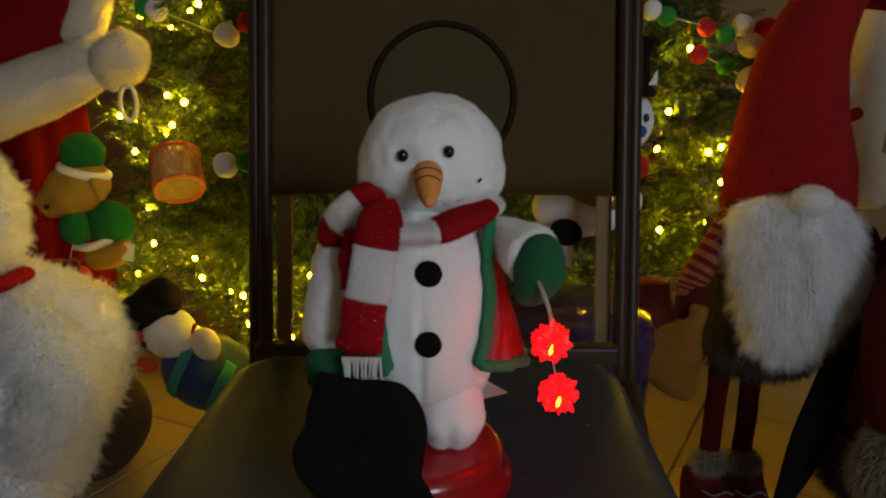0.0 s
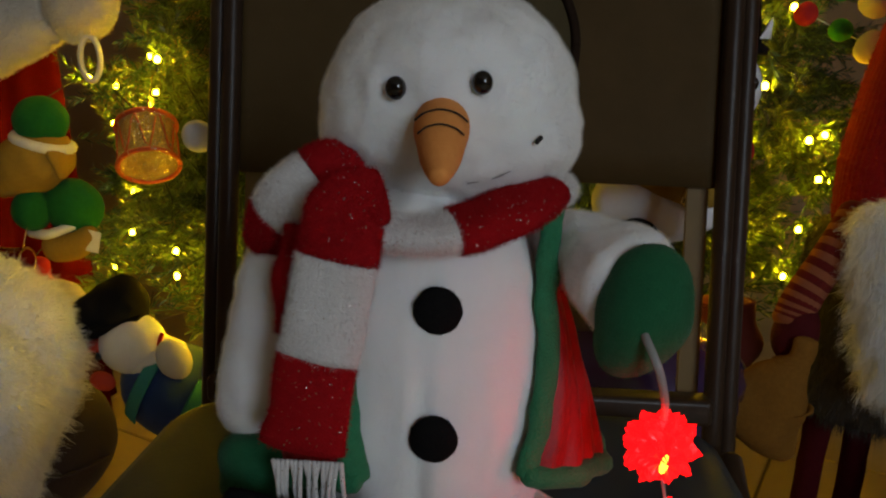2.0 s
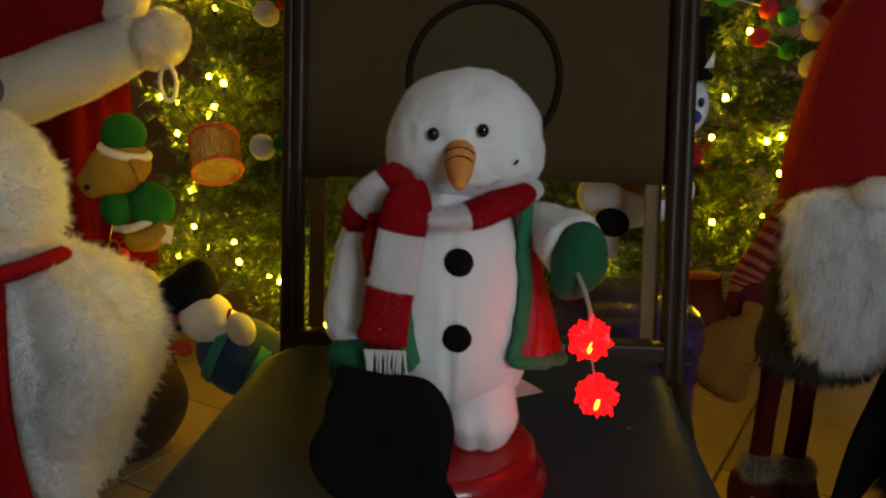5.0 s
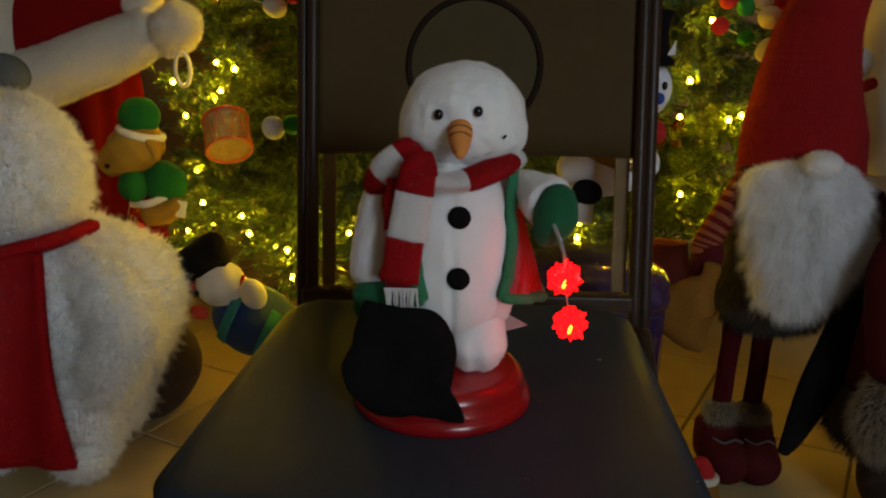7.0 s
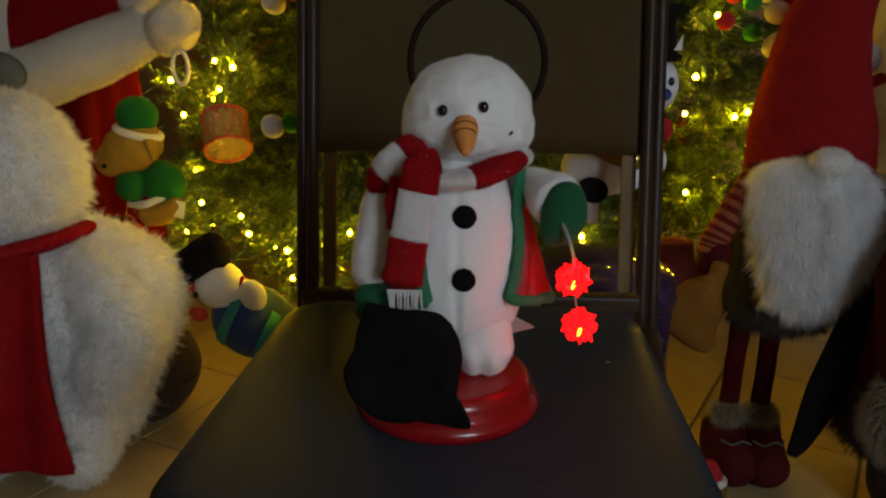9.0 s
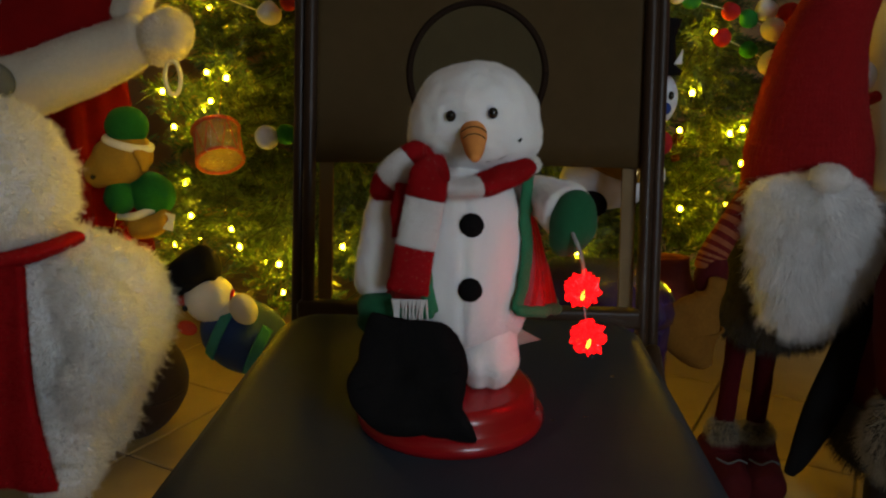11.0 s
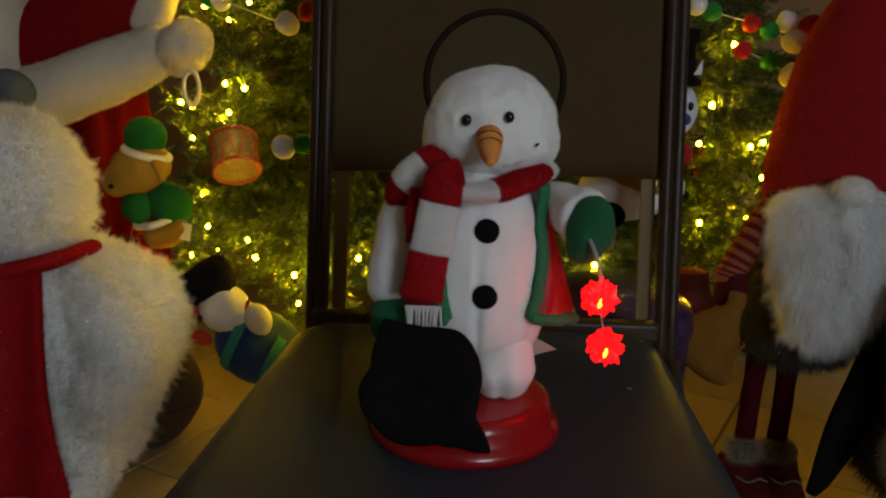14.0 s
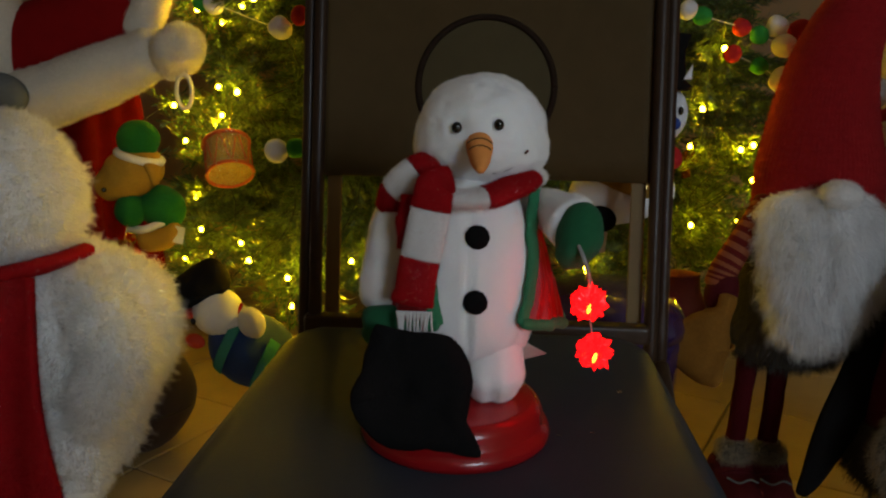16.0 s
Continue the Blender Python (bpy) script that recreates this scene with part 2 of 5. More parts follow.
BROWN_PLUSH = mat("brown_plush", (0.042, 0.022, 0.016), (0.028, 0.015, 0.011), 60, 0.8, sheen=0.045, bump=0.4)
GREY_MITT = mat("grey_mitt", (0.13, 0.14, 0.14), None, 120, 0.9, bump=0.3)
PURPLE = mat("purple_plastic", (0.045, 0.022, 0.085), (0.035, 0.017, 0.068), 20, 0.16, coat=0.5)
GOLD = mat("gold_band", (0.80, 0.58, 0.24), None, 60, 0.22, metal=1.0)
ORANGE_CLOTH = mat("orange_cloth", (0.17, 0.018, 0.008), (0.11, 0.011, 0.005), 60, 0.85, bump=0.3)
BLUE_FELT = mat("blue_felt", (0.03, 0.07, 0.30), None, 120, 0.9, bump=0.3)
ICE_FELT = mat("ice_felt", (0.80, 0.82, 0.84), (0.72, 0.74, 0.78), 120, 0.9, bump=0.3)
DARK_WOOD = mat("dark_wood", (0.05, 0.018, 0.012), (0.035, 0.012, 0.008), 30, 0.5, bump=0.2)
FRAME_WHITE = mat("window_paint", (0.7, 0.7, 0.68), None, 20, 0.5)
GLASS = mat("window_glass", (0.9, 0.95, 1.0), None, 20, 0.05)
GLASS.node_tree.nodes["Principled BSDF"].inputs["Transmission Weight"].default_value = 1.0


# ---- builders ----
ORIGIN = {}


def thing(name, at, label, category, group="", kind=""):
    ob = new(name)
    ob.location = at
    ORIGIN[ob.name] = Vector(at)
    return tagged(ob, label, category, group, kind)


def finish(name, me, material, parent, label="", smooth=True, kind=""):
    """Link a mesh drawn in world coordinates under its thing or part."""
    mats = material if isinstance(material, (list, tuple)) else [material]
    for m in mats:
        me.materials.append(m)
    base = ORIGIN[parent.name] if parent else Vector()
    me.transform(Matrix.Translation(-base))
    if smooth:
        me.polygons.foreach_set("use_smooth", [True] * len(me.polygons))
    ob = new(name, me)
    if parent:
        ob.parent = parent
    ORIGIN[ob.name] = base
    return tagged(ob, label, "", "", kind)


def part(name, bm, material, parent, label="", smooth=True, kind=""):
    bmesh.ops.recalc_face_normals(bm, faces=bm.faces)
    me = bpy.data.meshes.new(name)
    bm.to_mesh(me)
    bm.free()
    return finish(name, me, material, parent, label, smooth, kind)


def mesh_np(name, verts, faces, material, parent, label="", smooth=False, kind=""):
    """A mesh from arrays; faces all have the same number of corners."""
    me = bpy.data.meshes.new(name)
    n, k = faces.shape
    me.vertices.add(len(verts))
    me.vertices.foreach_set("co", verts.astype(np.float32).ravel())
    me.loops.add(n * k)
    me.loops.foreach_set("vertex_index", faces.astype(np.int32).ravel())
    me.polygons.add(n)
    me.polygons.foreach_set("loop_start", np.arange(0, n * k, k, dtype=np.int32))
    me.update(calc_edges=True)
    return finish(name, me, material, parent, label, smooth, kind)


def ball(bm, c, r, turn=(0, 0, 0), seg=36, rings=22, wob=0.0, freq=20.0):
    r = (r, r, r) if isinstance(r, (int, float)) else r
    m = Matrix.LocRotScale(Vector(c), Euler([radians(a) for a in turn]), Vector(r))
    vs = bmesh.ops.create_uvsphere(bm, u_segments=seg, v_segments=rings, radius=1.0, matrix=m)["verts"]
    if wob:
        c = Vector(c)
        for v in vs:
            v.co += (v.co - c).normalized() * wob * noise.noise(v.co * freq)
    return vs


def lathe(bm, profile, c=(0, 0, 0), seg=40, sy=1.0, m=None, wob=0.0, freq=12.0):
    """Turn (radius, height) pairs round the upright axis; m turns the result."""
    m = m or Matrix()
    rows = []
    for r, z in profile:
        row = []
        for i in range(seg):
            a = 2 * math.pi * i / seg
            p = m @ Vector((r * math.cos(a), r * sy * math.sin(a), z)) + Vector(c)
            if wob:
                d = Vector((math.cos(a), math.sin(a), 0))
                p += d * wob * noise.noise(p * freq)
            row.append(bm.verts.new(p))
        rows.append(row)
    for a, b in zip(rows, rows[1:]):
        for i in range(seg):
            bm.faces.new((a[i], a[(i + 1) % seg], b[(i + 1) % seg], b[i]))
    for row in (rows[0], rows[-1]):
        bm.faces.new(row)
    return bm


def curve(pts, n):
    """A smooth run of n points through the given ones."""
    p = [Vector(q) for q in pts]
    p = [2 * p[0] - p[1]] + p + [2 * p[-1] - p[-2]]
    out, k = [], len(p) - 3
    for i in range(n):
        u = i / (n - 1) * k
        j = min(int(u), k - 1)
        t = u - j
        a, b, c, d = p[j:j + 4]
        out.append(0.5 * (2 * b + (c - a) * t + (2 * a - 5 * b + 4 * c - d) * t * t + (3 * b - a - 3 * c + d) * t ** 3))
    return out


def spread(vals, n):
    return np.interp(np.linspace(0, 1, n), np.linspace(0, 1, len(vals)), vals)


def tube(bm, pts, radii, n=24, seg=16, flat=1.0, up=None, wob=0.0, freq=20.0, round_ends=True):
    """A tube along a curve; flat squeezes it across, up is the way it is squeezed along."""
    line = curve(pts, n)
    rad = list(spread(radii if isinstance(radii, (list, tuple)) else [radii, radii], n))
    if round_ends:
        t0, t1 = (line[0] - line[1]).normalized(), (line[-1] - line[-2]).normalized()
        pre = [(line[0] + t0 * rad[0] * f * min(flat, 1), rad[0] * g) for f, g in ((0.55, 0.35), (0.38, 0.72), (0.15, 0.94))]
        post = [(line[-1] + t1 * rad[-1] * f * min(flat, 1), rad[-1] * g) for f, g in ((0.15, 0.94), (0.38, 0.72), (0.55, 0.35))]
        line = [p for p, _ in pre] + line + [p for p, _ in post]
        rad = [r for _, r in pre] + rad + [r for _, r in post]
    rows, side = [], None
    for i, p in enumerate(line):
        t = (line[min(i + 1, len(line) - 1)] - line[max(i - 1, 0)]).normalized()
        ref = Vector(up) if up else (side or (Vector((0, 0, 1)) if abs(t.z) < 0.9 else Vector((0, 1, 0))))
        s = (ref - t * ref.dot(t)).normalized()
        w = t.cross(s)
        if not up:
            side = s
        row = []
        for k in range(seg):
            a = 2 * math.pi * k / seg
            q = p + w * rad[i] * math.cos(a) + s * rad[i] * flat * math.sin(a)
            if wob:
                q += (q - p).normalized() * wob * noise.noise(q * freq)
            row.append(bm.verts.new(q))
        rows.append(row)
    for a, b in zip(rows, rows[1:]):
        for k in range(seg):
            bm.faces.new((a[k], a[(k + 1) % seg], b[(k + 1) % seg], b[k]))
    bm.faces.new(rows[0])
    bm.faces.new(rows[-1])
    return bm


def box(bm, c, size, turn=(0, 0, 0), bevel=0.0, segs=3):
    m = Matrix.LocRotScale(Vector(c), Euler([radians(a) for a in turn]), Vector(size))
    vs = bmesh.ops.create_cube(bm, size=1.0, matrix=m)["verts"]
    if bevel:
        es = list({e for v in vs for e in v.link_edges})
        bmesh.ops.bevel(bm, geom=es, offset=bevel, segments=segs, affect="EDGES", profile=0.5)
    return bm


def surface(fn, nu, nv, thick, bm=None):
    """A curved sheet fn(u, v) of some thickness."""
    bm = bm or bmesh.new()
    grid = [[Vector(fn(i / nu, j / nv)) for j in range(nv + 1)] for i in range(nu + 1)]
    front, back = [], []
    for i in range(nu + 1):
        fr, br = [], []
        for j in range(nv + 1):
            du = grid[min(i + 1, nu)][j] - grid[max(i - 1, 0)][j]
            dv = grid[i][min(j + 1, nv)] - grid[i][max(j - 1, 0)]
            nrm = du.cross(dv).normalized()
            fr.append(bm.verts.new(grid[i][j] + nrm * thick / 2))
            br.append(bm.verts.new(grid[i][j] - nrm * thick / 2))
        front.append(fr)
        back.append(br)
    for g in (front, back):
        for i in range(nu):
            for j in range(nv):
                bm.faces.new((g[i][j], g[i + 1][j], g[i + 1][j + 1], g[i][j + 1]))
    for i in range(nu):
        for j in (0, nv):
            bm.faces.new((front[i][j], front[i + 1][j], back[i + 1][j], back[i][j]))
    for j in range(nv):
        for i in (0, nu):
            bm.faces.new((front[i][j], front[i][j + 1], back[i][j + 1], back[i][j]))
    return bm


def rumple(bm, amount=0.0011):
    """Small uneven lumps, as on stuffed plush."""
    bmesh.ops.recalc_face_normals(bm, faces=bm.faces)
    bm.normal_update()
    for v in bm.verts:
        v.co += v.normal * amount * (1.3 * noise.noise(v.co * 75) + 0.8 * noise.noise(v.co * 190))


RNG = np.random.default_rng(7)


def pile(ob, count, length, width, material, name="fur", jitter=0.7, comb=(0, 0, 0), bend=0.0, sections=1, curl=0.0, keep=None, tuft=0.0, pull=0.6):
    """Short or long hairs all over a part, joined into one mesh below it."""
    me = ob.data
    me.calc_loop_triangles()
    nt = len(me.loop_triangles)
    tri = np.empty(nt * 3, np.int32)
    me.loop_triangles.foreach_get("vertices", tri)
    tri = tri.reshape(-1, 3)
    co = np.empty(len(me.vertices) * 3, np.float32)
    me.vertices.foreach_get("co", co)
    co = co.reshape(-1, 3).astype(float)
    p0, p1, p2 = co[tri[:, 0]], co[tri[:, 1]], co[tri[:, 2]]
    nrm = np.cross(p1 - p0, p2 - p0)
    area = np.linalg.norm(nrm, axis=1) / 2
    nrm = nrm / np.maximum(area[:, None] * 2, 1e-12)
    pick = RNG.choice(nt, count, p=area / area.sum())
    u, v = RNG.random(count), RNG.random(count)
    s = u + v > 1
    u[s], v[s] = 1 - u[s], 1 - v[s]
    root = p0[pick] + u[:, None] * (p1 - p0)[pick] + v[:, None] * (p2 - p0)[pick]
    n = nrm[pick]
    base = np.array(ORIGIN[ob.name])
    if keep:
        ok = keep(root + base)
        root, n = root[ok], n[ok]
        count = len(root)
    way = n + jitter * RNG.normal(size=(count, 3)) * 0.6 + np.array(comb)
    way /= np.linalg.norm(way, axis=1)[:, None]
    flat = np.cross(way, RNG.normal(size=(count, 3)))
    flat /= np.maximum(np.linalg.norm(flat, axis=1)[:, None], 1e-6)
    ln = length * (0.55 + 0.75 * RNG.random(count))[:, None]
    fall = np.array(bend if isinstance(bend, (tuple, list)) else (0, 0, -bend))
    phase = RNG.random((count, 1)) * 6.28
    kink = np.cross(way, flat)
    gather = np.zeros_like(root)
    if tuft:
        # neighbouring hairs lean together into tufts
        cell = np.floor(root / tuft + 0.35 * RNG.normal(size=(count, 3))).astype(int)
        _, inv = np.unique(cell, axis=0, return_inverse=True)
        inv = inv.ravel()
        num = np.bincount(inv)[:, None]
        mid = np.stack([np.bincount(inv, root[:, k]) for k in range(3)], 1) / num
        up = np.stack([np.bincount(inv, n[:, k]) for k in range(3)], 1) / num
        lean = 0.45 * RNG.normal(size=mid.shape)
        high = 0.75 + 0.5 * RNG.random((len(mid), 1))
        goal = mid[inv] + ((up + np.array(comb) + lean) * high)[inv] * ln
        gather = pull * (goal - root - way * ln)
    rows = []
    for k in range(sections + 1):
        f = k / sections
        c = gather * f * f + root - n * 0.0005 + way * ln * f + fall * ln * f * f + curl * ln * (flat * np.sin(phase + 5 * f) + kink * np.cos(phase + 5 * f)) * f
        w = width * (1 - f) / 2
        rows.append((c, w))
    verts, faces = [], []
    idx = np.arange(count)
    if sections == 1:
        vs = np.concatenate([rows[0][0] - flat * width / 2, rows[0][0] + flat * width / 2, rows[1][0]])
        fs = np.stack([idx, idx + count, idx + 2 * count], 1)
    else:
        for k in range(sections):
            c, w = rows[k]
            w = width / 2 * (1 - 0.6 * k / sections)
            verts += [c - flat * w, c + flat * w]
        verts.append(rows[-1][0])
        vs = np.concatenate(verts)
        for k in range(sections - 1):
            a = 2 * k * count
            faces += [np.stack([idx + a, idx + a + count, idx + a + 3 * count], 1), np.stack([idx + a, idx + a + 3 * count, idx + a + 2 * count], 1)]
        a = 2 * (sections - 1) * count
        faces.append(np.stack([idx + a, idx + a + count, idx + a + 2 * count], 1))
        fs = np.concatenate(faces)
    return mesh_np(name, vs + base, fs, material, ob, kind="stuff")


# ---- the room ----
def slab(name, c, size, material, kind="structure", parent=None):
    bm = bmesh.new()
    box(bm, c, size)
    return part(name, bm, material, parent, smooth=False, kind=kind)


floor = tagged(slab("floor", (0, 0.3, -0.054), (5.2, 6.4, 0.1), GROUT), "beige glazed floor tiles with dark grout joints", "floor", kind="structure")
tagged(slab("ceiling", (0, 0.3, 2.55), (5.2, 6.4, 0.1), CEILING), "plain pale painted room ceiling", "ceiling")
tagged(slab("wall_north", (0, 3.45, 1.25), (5.2, 0.1, 2.5), WALL), "warm tan painted wall behind the tree", "wall")
tagged(slab("wall_east", (2.55, 0.3, 1.25), (0.1, 6.2, 2.5), WALL), "warm tan painted side wall", "wall")
tagged(slab("wall_west", (-2.55, 0.3, 1.25), (0.1, 6.2, 2.5), WALL), "warm tan painted side wall", "wall")
bm = bmesh.new()
for c, s in (((0, -2.85, 0.5), (5.2, 0.1, 1.0)), ((0, -2.85, 2.4), (5.2, 0.1, 0.2)),
             ((-0.775, -2.85, 1.65), (3.65, 0.1, 1.3)), ((2.475, -2.85, 1.65), (0.25, 0.1, 1.3))):
    box(bm, c, s)
tagged(part("wall_south", bm, WALL, None, smooth=False), "warm tan painted wall, unseen, with an added window opening", "wall", kind="structure")
# unseen window added round the front lamp
window_1 = thing("window_1", (1.70, -2.85, 1.0), "unseen white framed window, added as source of the bluish front light", "window", kind="structure")
for nm, c, s in (("window_frame", (1.08, -2.85, 1.65), (0.06, 0.08, 1.3)), ("window_frame", (2.32, -2.85, 1.65), (0.06, 0.08, 1.3)),
                 ("window_frame", (1.70, -2.85, 1.03), (1.18, 0.08, 0.06)), ("window_frame", (1.70, -2.85, 2.27), (1.18, 0.08, 0.06))):
    bm = bmesh.new()
    box(bm, c, s, bevel=0.006)
    part(nm, bm, FRAME_WHITE, window_1, smooth=False)
bm = bmesh.new()
box(bm, (1.70, -2.86, 1.65), (1.18, 0.006, 1.18))
pane = part("pane", bm, GLASS, window_1, smooth=False)
pane.visible_shadow = False


# ---- folding chair ----
SEAT_Z = 0.445
chair = thing("folding_chair", (-0.012, 0.62, 0), "dark brown metal folding chair with a smooth grey seat", "chair")
bm = bmesh.new()


def seat_fn(u, v):
    y = 0.37 + 0.475 * v
    half = 0.207 + 0.008 * (1 - v)
    cx = -0.013 + 0.003 * v
    s = 2 * u - 1
    r = 0.05
    d = min(v, 1 - v) * 0.475
    if d < r:
        half -= r - math.sqrt(max(r * r - (r - d) ** 2, 0))
    drop = 0.006 * max(0, (abs(s) - 0.93) / 0.07) ** 2 + 0.004 * max(0, (abs(2 * v - 1) - 0.94) / 0.06) ** 2
    return (cx + half * s, y, SEAT_Z - 0.009 - drop)


surface(seat_fn, 60, 44, 0.018, bm)
part("seat", bm, CHAIR_SEAT, chair, "smooth dark grey seat")
LEAN = math.tan(radians(11))


def rail_y(z):
    return 0.895 + (z - SEAT_Z) * LEAN


for sx, cx in ((-1, -0.218), (1, 0.231)):
    for k, off in ((0, 0.0), (1, 0.0155)):
        bm = bmesh.new()
        x = cx + sx * (off - 0.009)
        dy = 0.012 * k
        top = 1.02
        tube(bm, [(x, rail_y(0.39) + dy, 0.39), (x, rail_y(0.6) + dy, 0.6), (x, rail_y(0.85) + dy, 0.85), (x, rail_y(top) + dy, top)], 0.0086, n=20, seg=14)
        part("upright", bm, CHAIR_METAL, chair, "dark enamelled steel upright")
    bm = bmesh.new()
    tube(bm, [(cx, 0.86, 0.40), (cx, 0.60, 0.24), (cx, 0.22, 0.012)], 0.0105, n=12, seg=12)
    part("leg", bm, CHAIR_METAL, chair)
    bm = bmesh.new()
    tube(bm, [(cx - sx * 0.022, 0.45, 0.41), (cx - sx * 0.022, 0.70, 0.22), (cx - sx * 0.022, 0.985, 0.012)], 0.0105, n=12, seg=12)
    part("leg", bm, CHAIR_METAL, chair)
    bm = bmesh.new()
    x = cx - sx * 0.0285
    box(bm, (x, rail_y(0.53) + 0.016, 0.53), (0.019, 0.004, 0.19), (-11, 0, 0), 0.001, 1)
    part("side_plate", bm, BRASS_BAR, chair, "bronze side plate that catches the tree lights", smooth=False)
# crossbar behind the seat
bm = bmesh.new()
box(bm, (-0.001, rail_y(0.435) - 0.004, 0.432), (0.44, 0.024, 0.024), (0, 0, 0), 0.005)
part("crossbar", bm, CHAIR_METAL, chair)
bm = bmesh.new()
box(bm, (-0.006, 0.98, 0.09), (0.40, 0.014, 0.014), (0, 0, 0), 0.004)
part("crossbar", bm, CHAIR_METAL, chair)
# backrest panel with its round emblem
PZ0, PZ1 = 0.617, 0.995


def panel_fn(u, v):
    s = 2 * u - 1
    z = PZ0 + (PZ1 - PZ0) * v
    return (0.004 + 0.214 * s, rail_y(z) + 0.008 + 0.010 * (1 - s * s), z)


part("backrest", surface(panel_fn, 30, 12, 0.008), CHAIR_PANEL, chair, "flat dark brown backrest panel")
RC = (0.004, 0.733)


def ring_pt(a, r, proud):
    x, z = RC[0] + r * math.cos(a), RC[1] + r * math.sin(a)
    s = (x - 0.004) / 0.214
    return (x, rail_y(z) + 0.008 + 0.010 * (1 - s * s) - 0.004 - proud, z)


bm = bmesh.new()
rows = []
for i in range(73):
    a = 2 * math.pi * i / 72
    rows.append(Vector(ring_pt(a, 0.0870, 0.001)))
tube(bm, rows, 0.0042, n=145, seg=8, round_ends=False)
part("emblem_ring", bm, RING_DARK, chair, "dark raised circle on the backrest")
bm = bmesh.new()
mid = [bm.verts.new(ring_pt(2 * math.pi * i / 64, 0.0860, 0.0008)) for i in range(64)]
inn = [bm.verts.new(ring_pt(2 * math.pi * i / 64, 0.045, 0.0012)) for i in range(64)]
cen = bm.verts.new(ring_pt(0, 0.0, 0.0012))
for i in range(64):
    j = (i + 1) % 64
    bm.faces.new((mid[i], mid[j], inn[j], inn[i]))
    bm.faces.new((inn[i], inn[j], cen))
part("emblem_disc", bm, CHAIR_DISC, chair, "greyer round field on the backrest")
bm = bmesh.new()
box(bm, (0.006, rail_y(1.0) + 0.01, 1.005), (0.44, 0.02, 0.02), (0, 0, 0), 0.006)
part("top_rail", bm, CHAIR_METAL, chair)


# ---- the animated snowman on the chair ----
DX, DY = -0.012, 0.565
snowman = thing("toy_snowman", (DX, DY, SEAT_Z), "white plush toy snowman with hat in hand on red base", "toy snowman")
bm = bmesh.new()
lathe(bm, [(0.0, 0.0), (0.083, 0.0), (0.0845, 0.004), (0.083, 0.010), (0.0785, 0.0135), (0.0770, 0.016), (0.0765, 0.025), (0.0745, 0.030),
           (0.0705, 0.034), (0.067, 0.0355), (0.0, 0.0365)], (DX, DY, SEAT_Z), 72)
part("base", bm, BASE_RED, snowman, "glossy red stepped round plastic base")
BTOP = SEAT_Z + 0.0365
for x in (-0.042, 0.020):
    bm = bmesh.new()
    tube(bm, [(x, DY - 0.006, BTOP + 0.010), (x, DY - 0.008, BTOP + 0.03), (x * 0.9, DY, BTOP + 0.062)], [0.0225, 0.0275, 0.026, 0.024], n=16, seg=28, wob=0.0015, freq=60)
    for v in bm.verts:
        dx = v.co.x - x
        if v.co.y < DY - 0.012 and v.co.z < BTOP + 0.03:
            v.co.y += 0.006 * math.exp(-(dx / 0.004) ** 2)
            v.co.y -= 0.004
        v.co.z = max(v.co.z, BTOP + 0.0003)
    leg = part("leg", bm, PLUSH_WHITE, snowman)
    pile(leg, 36000, 0.0020, 0.00012, PLUSH_FUR, jitter=0.5)
TORSO = [(0.0, 0.512), (0.022, 0.513), (0.040, 0.518), (0.051, 0.528), (0.0575, 0.545), (0.0595, 0.565), (0.0575, 0.590), (0.0535, 0.615), (0.048, 0.638),
         (0.040, 0.656), (0.030, 0.672), (0.0, 0.678)]
TC = (-0.006, 0.575)


def torso_r(z):
    return float(np.interp(z, [h for _, h in TORSO[1:-1]], [r for r, _ in TORSO[1:-1]]))


bm = bmesh.new()
lathe(bm, TORSO, (TC[0], TC[1], 0), 64, 0.88, wob=0.0015, freq=30)
for v in bm.verts:
    if v.co.y < TC[1]:
        v.co.y += 0.0028 * math.exp(-((v.co.x - TC[0]) / 0.0035) ** 2) * (1 if v.co.z < 0.60 else 0.4)
bmesh.ops.subdivide_edges(bm, edges=[e for e in bm.edges if all(len(f.verts) == 4 for f in e.link_faces)], cuts=1, use_grid_fill=True)
rumple(bm)
torso = part("torso", bm, PLUSH_WHITE, snowman)
pile(torso, 160000, 0.0020, 0.00012, PLUSH_FUR, jitter=0.5)
HC = Vector((0.0010, 0.582, 0.7085))
bm = bmesh.new()
ball(bm, HC, (0.0545, 0.051, 0.0485), (0, 2, 0), 110, 70)
for v in bm.verts:
    d = v.co - HC
    k = max(0, -d.z / 0.0475)
    v.co.x += 0.004 * k * (1 - k) * d.x / 0.05
    v.co += d.normalized() * (0.0022 * noise.noise(v.co * 32) + 0.0010 * noise.noise(v.co * 85))
    for cxz in ((0.042, -0.018), (-0.044, -0.016)):
        q = (d.x - cxz[0]) ** 2 + (d.z - cxz[1]) ** 2
        v.co += d.normalized() * 0.0045 * math.exp(-q / 0.00022) * (1 if d.y < 0.01 else 0.5)
    for ex, ez in ((-0.0195, 0.0070), (0.0140, 0.0095)):
        q = (d.x - ex) ** 2 + (d.z - ez) ** 2
        if d.y < 0:
            v.co.y += 0.0035 * math.exp(-q / 0.00006)
rumple(bm)
head = part("head", bm, PLUSH_WHITE, snowman)
pile(head, 150000, 0.0020, 0.00012, PLUSH_FUR, jitter=0.5)


def face_y(x, z):
    q = 1 - ((x - HC.x) / 0.0550) ** 2 - ((z - HC.z) / 0.0465) ** 2
    return HC.y - 0.051 * math.sqrt(max(q, 0.02))


